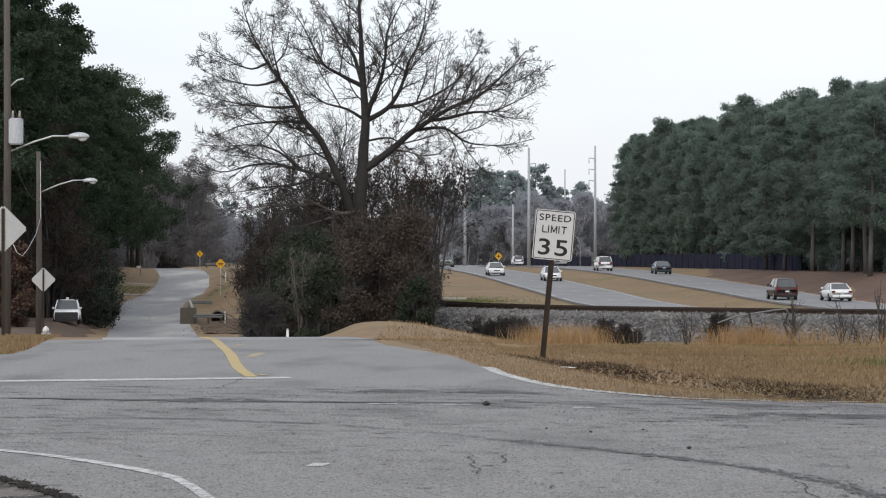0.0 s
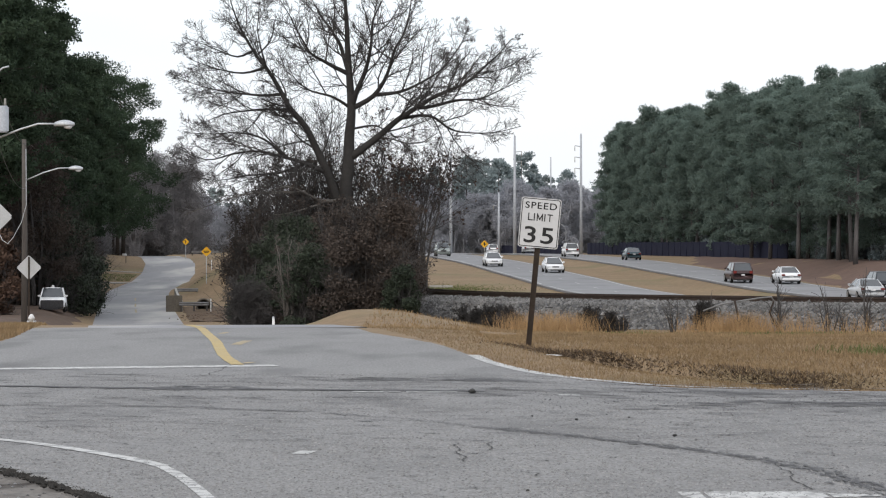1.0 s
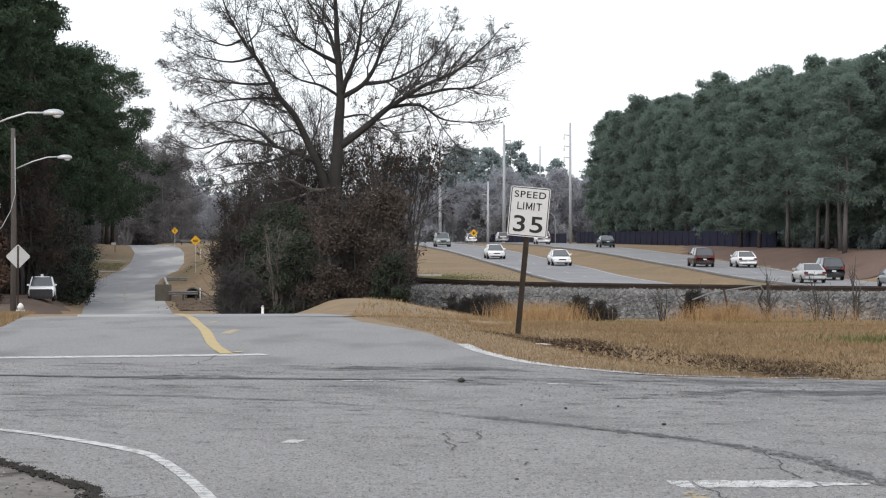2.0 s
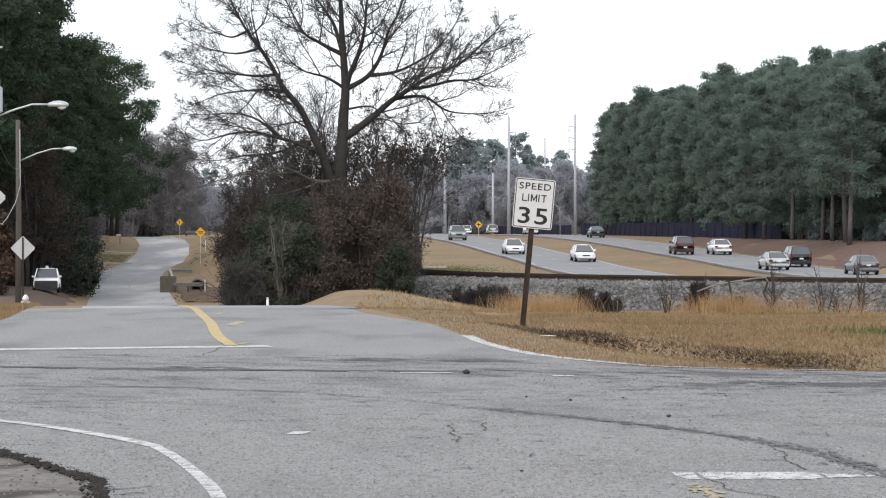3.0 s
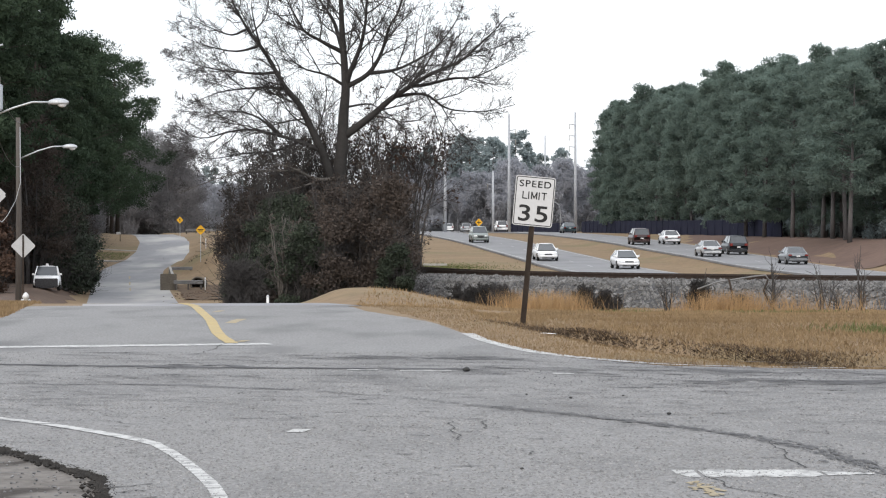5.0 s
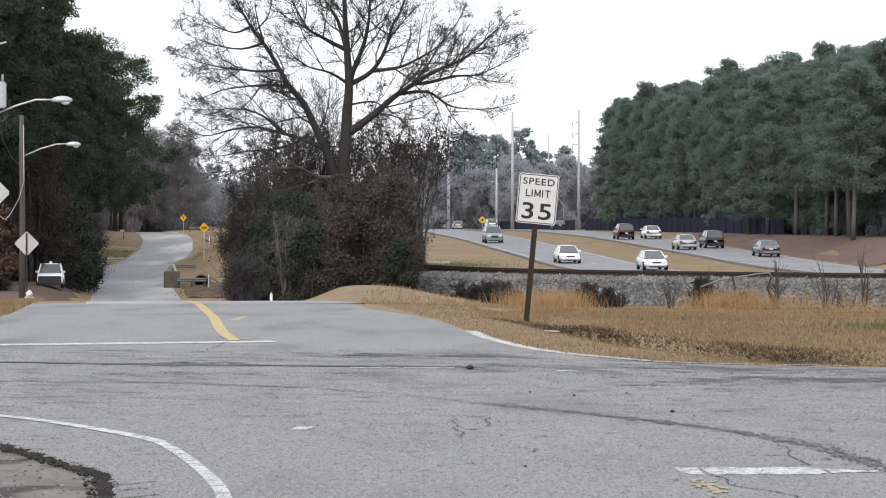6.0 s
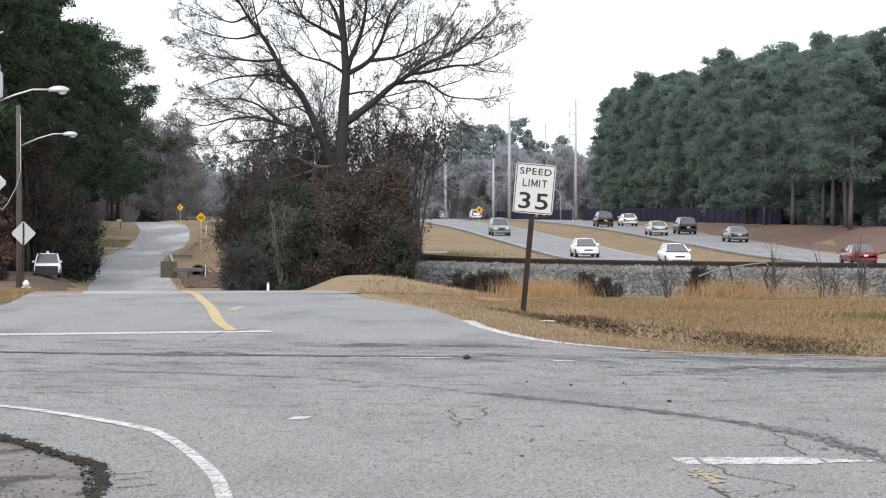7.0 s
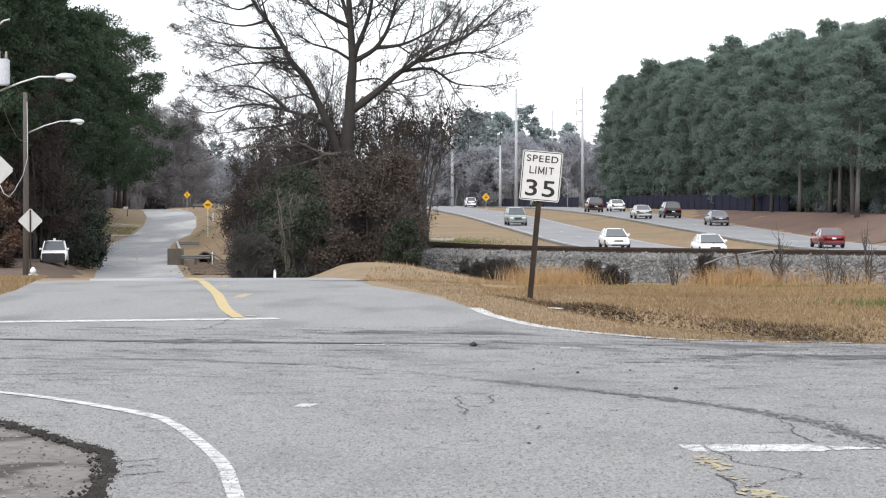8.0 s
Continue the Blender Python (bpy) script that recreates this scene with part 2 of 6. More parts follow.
def tube_mesh(name, paths, material, sides=6, smooth=True):
    return mesh_of(name, *tubes(paths, sides), material, smooth)


def thing(name, x, y, z, label, category, group="", rz=0, kind=""):
    e = new(name)
    e.matrix_basis = pose(x, y, z, 0, 0, rz)
    return tagged(e, label, category, group, kind)


def interp(x, table):
    return float(np.interp(x, [p[0] for p in table], [p[1] for p in table]))


def smooth01(a, b, v):
    v = min(1.0, max(0.0, (v - a) / (b - a)))
    return v * v * (3 - 2 * v)


# ---- the lie of the land ----
HS = -0.072                                         # sideways run of the highway per metre of depth
ROAD_Z = [(0, 0), (44, 0), (55, -0.1), (65, -0.32), (75, -0.62), (100, -1.6), (140, -3.1), (175, -4.2), (200, -4.38), (225, -4.32), (249, -4.15),
          (299, -3.6), (345, -2.95), (370, -2.25), (400, -1.2), (428, -0.42), (450, -0.28), (480, -0.5), (540, -1.5), (650, -2.5), (3000, -2.5)]
ROAD_X = [(-50, 2.0), (33, -2.1), (36.5, -2.56), (42, -3.05), (55, -4.4), (75, -6.8), (150, -15.6), (207, -21.5), (249, -26.1), (285, -29.9), (305, -31.6),
          (325, -32.4), (345, -33.2), (370, -34.6), (400, -37.1), (428, -40.6), (450, -43.6), (500, -50), (600, -70), (3000, -300)]
HIGH_Z = [(0, -2.4), (190, -2.35), (203, -2.2), (221, -2.1), (235, -1.92), (250, -1.6), (277, -1.15), (300, -0.72), (323, -0.38),
          (350, -0.12), (374, 0.05), (400, 0.15), (450, 0.1), (520, -0.2), (600, -0.3), (800, 0.0), (3000, 0.0)]
RAIL = [(60, 76), (30, 81), (13.5, 86), (5.5, 91.5), (1.5, 96.5), (-0.6, 103), (-1.8, 112), (-2.8, 125), (-4, 150), (-5.5, 200), (-8, 260), (-15, 420)]
RAIL_TOP = -0.08


def rail_y(x):
    return interp(x, [(p[0], p[1]) for p in sorted(RAIL)])


def road_x(y):
    return interp(y, ROAD_X)


RIGHT_EDGE = [(-60, 60), (27.0, 60), (28.6, 12), (29.4, 4.7), (30.3, 2.55), (32, 1.75), (33.8, 1.2), (36, 0.9), (39.3, 0.55), (43, 0.2), (47, -0.35), (51, -1.0), (56, -1.5)]
LEFT_EDGE = [(-60, -1.2), (14, -1.65), (16, -1.78), (17.1, -1.94), (18.3, -2.45), (19.7, -3.04), (20.6, -4.2), (21.4, -60), (35, -60), (37, -16), (40, -8.0), (45, -6.9), (48, -7.1), (56, -7.9)]


def bank_y(x):
    return interp(x, [(1.0, 44), (1.35, 41.8), (1.6, 40.4), (2.33, 36.5), (3.27, 32.8), (3.93, 30.9), (4.7, 30.4), (30, 29.4)])


def ground_z(x, y):
    """Height of the turf."""
    xr = road_x(y)
    zl = interp(y, ROAD_Z)
    # left of the lane the verge rises, the more so in the dip
    rise = smooth01(85, 155, y) * (1 - smooth01(235, 300, y))
    zl += rise * 1.05 * smooth01(3.4, 7.5, xr - x)
    zl += 0.3 * smooth01(300, 420, y) * smooth01(3.4, 9, xr - x)
    # towards the railway and the highway
    q = x - HS * y
    zr = interp(y, [(0, 0), (43, 0), (60, -0.42), (82, -1.05), (100, -1.2), (150, -2.0), (190, -2.6)])
    if y > 150:
        zh = interp(y, HIGH_Z) - 0.12
        zr = zr + (zh - zr) * smooth01(150, 200, y)
        zr += -0.35 * smooth01(33.7, 36, q) * (1 - smooth01(40, 42.5, q))
        zr += (0.0 - zr) * smooth01(51.5, 59.5, q) * (1 - smooth01(420, 480, y))
    k = smooth01(110, 170, y) * (1 - smooth01(252, 300, y))      # a creek bed keeps low beside the lane
    w = smooth01(3.4 + 4 * k, 9.0 + 11 * k, x - xr)
    z = zl + (zr - zl) * w
    # a grassy swell beside the lane at the crest
    z += 0.5 * math.exp(-((x + 1.2) / 2.6) ** 2 - ((y - 75) / 8.0) ** 2) * smooth01(3.2, 4.6, x - xr)
    # low bank behind the verge
    if 30 < y < 60 and x > 1.0:
        edge = bank_y(x)
        z += (0.16 * smooth01(edge, edge + 1.3, y) - 0.06 * smooth01(edge - 1.5, edge, y)) * smooth01(1.5, 2.4, x)
        z -= 0.08 * smooth01(edge + 3, edge + 14, y)
    if y < 120:
        z += 0.035 * noise.noise((x * 0.5, y * 0.25, 3.0)) * smooth01(0, 2, abs(x - xr) - 3.3)
    # the road bed is let into the ground
    if y < 58:
        z -= 0.07 * smooth01(0.02, 0.3, min(x - interp(y, LEFT_EDGE), interp(y, RIGHT_EDGE) - x))
        if y < 21.4 and x < interp(y, LEFT_EDGE) + 0.3:
            z -= 0.2
    return z


# ---- ground, one sheet to the horizon ----
def ground():
    ys = list(np.arange(-40, 12, 4.0)) + list(np.arange(12, 29, 0.6)) + list(np.arange(29, 45, 0.3)) + list(np.arange(45, 60, 0.6)) + list(np.arange(60, 110, 1.0)) + list(np.arange(110, 260, 3.0)) \
        + list(np.arange(260, 520, 6.0)) + [540, 570, 620, 700, 850, 1100, 1600, 2400, 3500]
    a = np.concatenate([-np.geomspace(6, 0.5, 30), np.linspace(-0.48, 0.48, 300), np.geomspace(0.5, 6, 30)])
    V, Fc = [], []
    for y in ys:
        spread = 22 + 0.3 * max(y, 0)
        for k in a:
            x = k * spread + 0.0
            V.append((x, y, ground_z(x, y)))
    n = len(a)
    for j in range(len(ys) - 1):
        for i in range(n - 1):
            Fc.append((j * n + i, j * n + i + 1, (j + 1) * n + i + 1, (j + 1) * n + i))
    ob = new("ground", mesh_of("ground", V, Fc, M_GROUND, True))
    tagged(ob, "dormant brown winter turf rolling down to a dip", "ground", kind="structure")


def asphalt():
    """The junction and the mouth of the lane in one sheet of worn asphalt, with a thickness at its edges."""
    ys = [-60, -30, -10, 5] + list(np.arange(10, 13.5, 0.35)) + list(np.arange(13.5, 21.5, 0.07)) + list(np.arange(21.5, 57, 0.35)) + [56.9]
    V, Fc, n = [], [], 48
    for y in ys:
        l, r = interp(y, LEFT_EDGE), interp(y, RIGHT_EDGE)
        l += 0.06 * noise.noise((y * 1.7, 0, 0)) + 0.07 * noise.noise((y * 6, 4, 0)) + 0.04 * noise.noise((y * 14, 4, 0))
        r += 0.04 * noise.noise((y * 1.3, 9, 0)) + 0.03 * noise.noise((y * 6, 5, 0))
        for i in range(n):
            x = l + (r - l) * i / (n - 1)
            V.append((x, y, interp(y, ROAD_Z) + 0.004 + 0.004 * noise.noise((x * 0.4, y * 0.4, 1))))
        V.append((r, y, interp(y, ROAD_Z) - 0.04))
        V.insert(len(V) - n - 1, (l, y, interp(y, ROAD_Z) - 0.04))
    n += 2
    for j in range(len(ys) - 1):
        for i in range(n - 1):
            Fc.append((j * n + i, j * n + i + 1, (j + 1) * n + i + 1, (j + 1) * n + i))
    ob = new("road_junction", mesh_of("road_junction", V, Fc, M_ASPHALT))
    return tagged(ob, "worn grey asphalt of a wide road junction", "road", kind="structure")


def strip(name, centre, half, material, lift, zf, label, category="road", step=None):
    """A road sheet along a line of (x, y) with a half width."""
    V, Fc = [], []
    n = len(centre)
    for i, (x, y) in enumerate(centre):
        x0, y0 = centre[max(i - 1, 0)]
        x1, y1 = centre[min(i + 1, n - 1)]
        d = Vector((x1 - x0, y1 - y0)).normalized()
        nx, ny = d.y, -d.x
        h = half(y) if callable(half) else half
        for k in (-1, -1, -0.5, 0, 0.5, 1, 1):
            V.append((x + nx * h * k, y + ny * h * k, zf(x, y) + lift))
        V[-1] = (*V[-1][:2], V[-1][2] - 0.15)
        V[-7] = (*V[-7][:2], V[-7][2] - 0.15)
    for i in range(n - 1):
        for k in range(6):
            Fc.append((i * 7 + k, i * 7 + k + 1, i * 7 + 8 + k, i * 7 + 7 + k))
    ob = new(name, mesh_of(name, V, Fc, material))
    return tagged(ob, label, category, kind="structure")


junction_box = [None]


def mark(name, pts, width, material, parent=None, lift=0.0088, jitter=0.0, seed=1, zf=None, label=""):
    """A painted line or a crack along points (x, y), a thin raised film on the road."""
    rnd = random.Random(seed)
    for _ in range(2 if len(pts) > 2 else 0):           # ease the corners
        eased = [pts[0]]
        for (xa, ya), (xb, yb) in zip(pts, pts[1:]):
            eased += [(xa * 0.75 + xb * 0.25, ya * 0.75 + yb * 0.25), (xa * 0.25 + xb * 0.75, ya * 0.25 + yb * 0.75)]
        pts = eased + [pts[-1]]
    fine_pts = []
    for (xa, ya), (xb, yb) in zip(pts, pts[1:]):
        k = max(1, int(math.hypot(xb - xa, yb - ya) / (0.10 if jitter else 0.22 if parent is junction_box[0] else 0.5)))
        for i in range(k):
            fine_pts.append((xa + (xb - xa) * i / k, ya + (yb - ya) * i / k))
    fine_pts.append(pts[-1])
    V, Fc = [], []
    n = len(fine_pts)
    for i, (x, y) in enumerate(fine_pts):
        x0, y0 = fine_pts[max(i - 1, 0)]
        x1, y1 = fine_pts[min(i + 1, n - 1)]
        d = Vector((x1 - x0, y1 - y0)).normalized()
        x += rnd.uniform(-1, 1) * jitter
        y += rnd.uniform(-1, 1) * jitter
        w = width / 2 * (1 + (rnd.uniform(-0.6, 0.5) if jitter else rnd.uniform(-0.07, 0.04)))
        z = (zf(x, y) if zf else interp(y, ROAD_Z)) + lift
        V += [(x + d.y * w, y - d.x * w, z), (x - d.y * w, y + d.x * w, z)]
    for i in range(n - 1):
        Fc.append((2 * i, 2 * i + 1, 2 * i + 3, 2 * i + 2))
    ob = new(name, mesh_of(name, V, Fc, material))
    if parent:
        ob.parent = parent
        tagged(ob, label)
    return ob


ground()
junction = asphalt()
junction_box[0] = junction
lane_pts = [(road_x(y), y) for y in list(np.arange(56.5, 110, 2.0)) + list(np.arange(110, 540, 6.0))]
lane = strip("road_lane", lane_pts, lambda y: 3.35, M_FAR_ROAD, 0.006, lambda x, y: interp(y, ROAD_Z), "pale patched asphalt lane running through a dip")
hwy = [(HS * y, y) for y in np.arange(104, 900, 8.0)]
hz = lambda x, y: interp(y, HIGH_Z)
road_in = strip("road_highway_inbound", [(x + 30.05, y) for x, y in hwy], 3.65, M_HIGHWAY, 0.05, hz, "grey two-lane carriageway of a divided highway")
road_out = strip("road_highway_outbound", [(x + 46.15, y) for x, y in hwy], 3.65, M_HIGHWAY, 0.05, hz, "grey two-lane carriageway of a divided highway")
for road, q0, q1 in ((road_in, 26.75, 33.35), (road_out, 42.85, 49.45)):
    for q, m_ in ((q0, M_LINE), (q1, M_LINE)):
        mark("edge_line", [(q + x, y) for x, y in hwy], 0.15, m_, road, 0.06, zf=hz)
    for k in range(26):
        y = 190 + k * 12.2
        mark("lane_dash", [((q0 + q1) / 2 + HS * y, y), ((q0 + q1) / 2 + HS * (y + 3), y + 3)], 0.12, M_LINE, road, 0.06, zf=hz)

# paint on the junction
mark("centre_line", [(-2.46, 36.0), (-2.82, 38.6), (-3.1, 41.5), (-3.46, 45.4), (-3.9, 49.5), (-4.34, 53.8), (-4.7, 57)], 0.17, M_YELLOW, junction)
mark("lane_centre_line", [(road_x(y), y) for y in np.arange(57, 90, 6.0)], 0.24, M_YELLOW, lane, 0.012)
for y in (238, 254, 272):
    mark("lane_centre_dash", [(road_x(y), y), (road_x(y + 9), y + 9)], 0.16, M_YELLOW_WORN, lane, 0.012, 0.04)
mark("stop_line", [(-7.6, 34.4), (-5.5, 34.75), (-1.95, 35.75)], 0.5, M_WHITE, junction)
mark("edge_line", [(0.62, 39.2), (0.78, 37.0), (1.02, 35.2), (1.3, 33.6), (1.75, 32.2), (2.5, 30.75)], 0.18, M_WHITE, junction)
mark("edge_line", [(2.5, 30.7), (3.2, 30.15), (4.5, 29.75)], 0.11, M_WHITE, junction)
mark("edge_line", [(-9, 27), (-5, 24.0), (-3.42, 22.23), (-2.9, 21.53), (-2.49, 20.82), (-2.1, 20.1), (-1.87, 19.55)], 0.13, M_WHITE, junction)
mark("edge_line", [(-1.87, 19.53), (-1.68, 18.78), (-1.44, 17.58), (-1.235, 16.45), (-1.135, 15.67), (-1.07, 15.0), (-1.0, 14.4), (-0.75, 12)], 0.092, M_WHITE, junction)


def stop_bar():
    """A worn white bar with ragged edges, thinning out to one end."""
    rnd = random.Random(5)
    V, Fc, n = [], [], 46
    for i in range(n):
        x = 1.55 + 1.22 * i / (n - 1)
        far = interp(x, [(1.55, 0.24), (2.4, 0.25), (2.5, 0.12), (2.77, 0.02)]) + rnd.uniform(-0.02, 0.015)
        near = interp(x, [(1.55, -0.05), (1.6, -0.24), (2.35, -0.23), (2.48, -0.14), (2.77, -0.06)]) + rnd.uniform(-0.015, 0.02)
        V += [(x + 0.012 * rnd.random(), 17.21 + near, 0.0088), (x, 17.21 + far, 0.0088)]
    for i in range(n - 1):
        if i in (5, 33):                                # hairline breaks
            continue
        Fc.append((2 * i, 2 * i + 2, 2 * i + 3, 2 * i + 1))
    part("stop_bar", mesh_of("stop_bar", V, Fc, M_WHITE), junction)


stop_bar()
for x0, x1, y, w in ((-0.8, -0.48, 29.4, 0.14), (-0.42, -0.3, 29.35, 0.12), (-0.24, 0.3, 29.3, 0.16), (1.33, 1.55, 28.7, 0.16), (-0.99, -0.86, 20.8, 0.30), (-2.42, -2.3, 36.6, 0.4)):
    mark("worn_dash", [(x0, y), (x1, y - 0.02)], w, M_WHITE if x0 > -1.5 else M_YELLOW_WORN, junction)
mark("worn_dash", [(-2.98, 43.2), (-2.94, 45.4)], 0.17, M_YELLOW_WORN, junction)
mark("worn_dash", [(-3.74, 50.3), (-3.72, 51.6)], 0.13, M_YELLOW_WORN, junction)
# seams and cracks
def seam(pts, scatter_w, dash, width, density, material, seed, name="worn_seam"):
    """A worn joint: many short dark scuffs gathered along a line, in one piece of wear."""
    rnd = random.Random(seed)
    V, Fc = [], []
    for (xa, ya), (xb, yb) in zip(pts, pts[1:]):
        ln = math.hypot(xb - xa, yb - ya)
        ux, uy = (xb - xa) / ln, (yb - ya) / ln
        for _ in range(max(1, int(ln * density))):
            f = rnd.random() * ln
            o = rnd.gauss(0, scatter_w)
            d = dash * rnd.uniform(0.4, 1.4)
            w = width * rnd.uniform(0.4, 1.4)
            x, y = xa + ux * f - uy * o, ya + uy * f + ux * o
            z = interp(y, ROAD_Z) + 0.0095 + rnd.uniform(0, 0.0025)
            a = rnd.gauss(0, 0.08)
            cx, cy = ux * math.cos(a) - uy * math.sin(a), ux * math.sin(a) + uy * math.cos(a)
            b = len(V)
            V += [(x - cx * d / 2, y - cy * d / 2, z), (x - cy * w / 2, y + cx * w / 2, z), (x + cx * d / 2, y + cy * d / 2, z), (x + cy * w * 0.4, y - cx * w * 0.4, z)]
            Fc.append((b, b + 1, b + 2, b + 3))
    ob = part(name, mesh_of(name, V, Fc, material), junction)
    return tagged(ob, kind="stuff")


seam([(-8, 31.2), (-4.8, 30.6), (-2.2, 29.9), (0.5, 29.5)], 0.07, 0.5, 0.09, 26, M_SEAM, 3)
seam([(-2.9, 30.25), (-1.9, 30.0)], 0.25, 0.3, 0.12, 40, M_SEAM, 13)
seam([(0.5, 29.5), (2.2, 29.2), (5, 28.6)], 0.20, 0.6, 0.06, 10, M_SEAM, 5)
seam([(-5, 27.0), (-2.5, 26.7), (-0.97, 25.75)], 0.05, 0.35, 0.035, 14, M_SEAM, 4)
seam([(-0.96, 25.7), (-0.22, 24.8), (0.55, 23.5)], 0.05, 0.2, 0.016, 34, M_SEAM, 19)
seam([(0.55, 23.5), (1.165, 22.6), (1.76, 21.5), (2.29, 20.4), (2.65, 19.13), (2.82, 17.8), (3.0, 16.6)], 0.06, 0.15, 0.022, 110, M_SEAM, 6)
seam([(1.61, 16.7), (1.66, 15.8)], 0.035, 0.10, 0.05, 70, M_YELLOW_WORN, 61, "faded_paint")
seam([(1.66, 15.6), (1.71, 14.9)], 0.03, 0.08, 0.03, 30, M_YELLOW_WORN, 62, "faded_paint")
seam([(1.71, 14.8), (1.76, 13.6)], 0.035, 0.12, 0.06, 60, M_YELLOW_WORN, 63, "faded_paint")
seam([(-0.9, 32.2), (0.4, 31.9), (1.0, 32.0)], 0.22, 0.6, 0.10, 20, M_SEAM, 8)
seam([(-4, 32.3), (0.8, 31.0)], 0.8, 0.8, 0.04, 8, M_SEAM, 9)
seam([(2, 26.9), (6, 26.2)], 0.5, 0.5, 0.06, 22, M_SEAM, 10)
seam([(-6, 28.4), (0, 28.0)], 0.5, 0.5, 0.04, 12, M_SEAM, 11)
seam([(-4, 24), (4, 22.5)], 1.8, 0.22, 0.03, 24, M_SEAM, 12)
seam([(-3, 19.5), (3, 18.5)], 1.6, 0.10, 0.02, 40, M_SEAM, 14)
seam([(3.0, 27.4), (5.4, 26.9)], 0.16, 0.30, 0.07, 70, M_SEAM, 15)
seam([(-6, 26.0), (6, 24.6)], 2.4, 0.40, 0.028, 70, M_SEAM, 16)
seam([(0.5, 30.2), (5.5, 28.0)], 0.9, 0.6, 0.05, 40, M_SEAM, 20)
seam([(-7, 33.0), (1.5, 31.2)], 1.0, 0.7, 0.05, 14, M_SEAM, 17)
for k, pts in enumerate([[(-1.86, 16.3), (-1.72, 16.4), (-1.6, 16.55)], [(-1.85, 15.6), (-1.66, 15.55), (-1.5, 15.75)], [(-1.74, 16.0), (-1.66, 16.15), (-1.6, 16.1)], [(-1.4, 15.1), (-1.28, 15.15)]]):
    mark("crack", pts, 0.02, M_CRACK, junction, 0.0098, 0.012, 80 + k)
for k, pts in enumerate([[(0.22, 21.7), (0.19, 21.4), (0.26, 21.1), (0.2, 20.8), (0.27, 20.3), (0.24, 19.9)], [(0.5, 21.9), (0.43, 21.6), (0.5, 21.3), (0.45, 21.0)], [(2.47, 19.9), (2.4, 19.3), (2.47, 18.9), (2.38, 18.4), (2.42, 17.6)],
                         [(-2.5, 36), (-2.6, 35.2), (-2.52, 34.4), (-2.66, 33.6), (-2.6, 33.1)], [(-2.6, 21.9), (-2.4, 21.8), (-2.3, 21.5), (-2.1, 21.4)],
                         [(1.72, 17.0), (1.80, 16.7), (1.75, 16.3), (1.95, 16.0), (2.1, 15.6), (2.0, 15.4), (1.85, 15.2), (1.7, 14.9)], [(2.0, 15.4), (2.2, 15.3)], [(1.6, 15.6), (1.66, 15.1), (1.6, 14.6)],
                         [(-0.2, 17.3), (0.0, 17.25), (0.1, 17.1)], [(-1.9, 18.4), (-1.78, 18.6), (-1.62, 18.5)], [(0.6, 19.0), (0.75, 18.9), (0.7, 18.6)], [(0.85, 20.6), (0.95, 20.4)]]):
    mark("crack", pts, 0.011, M_CRACK, junction, 0.0098, 0.014, 20 + k)


def aggregate():
    """Small stones standing out of the worn surface."""
    r = np.random.RandomState(17)
    V, Fc = [], []
    for y in 13.8 * (33.5 / 13.8) ** r.rand(52000):
        x = r.uniform(-0.172, 0.172) * y
        if not interp(y, LEFT_EDGE) < x < interp(y, RIGHT_EDGE):
            continue
        s_, h = r.uniform(0.006, 0.017), r.uniform(0.002, 0.008)
        a = r.uniform(0, 3)
        z = interp(y, ROAD_Z) + 0.004 + 0.004 * noise.noise((x * 0.4, y * 0.4, 1))
        b = len(V)
        c, d = math.cos(a) * s_, math.sin(a) * s_
        V += [(x + c, y + d, z - 0.002), (x - d, y + c, z - 0.002), (x - c, y - d, z - 0.002), (x + d, y - c, z - 0.002), (x + c * 0.3, y + d * 0.3, z + h), (x - c * 0.4, y - d * 0.4, z + h * 0.9)]
        Fc += [(b, b + 1, b + 4), (b + 1, b + 2, b + 5, b + 4), (b + 2, b + 3, b + 5), (b + 3, b, b + 4, b + 5)]
    tagged(part("aggregate", mesh_of("aggregate", V, Fc, M_AGGREGATE), junction), kind="stuff")


aggregate()
# wider pale apron where the lane bends at its far crest
strip("road_apron", [(road_x(y) + 2.6, y) for y in range(325, 440, 6)], lambda y: 0.5 + 1.6 * smooth01(325, 365, y) * (1 - smooth01(405, 436, y)), M_FAR_ROAD, 0.02, lambda x, y: interp(y, ROAD_Z), "pale asphalt apron beside the lane")


# ---- railway ----
def rail_point(s_):
    """A point on the track's centre line by running length, and its heading."""
    left = s_
    for (xa, ya), (xb, yb) in zip(RAIL, RAIL[1:]):
        d = math.hypot(xb - xa, yb - ya)
        if left <= d:
            k = left / d
            return xa + (xb - xa) * k, ya + (yb - ya) * k, math.atan2(yb - ya, xb - xa)
        left -= d
    return (*RAIL[-1], math.atan2(RAIL[-1][1] - RAIL[-2][1], RAIL[-1][0] - RAIL[-2][0]))


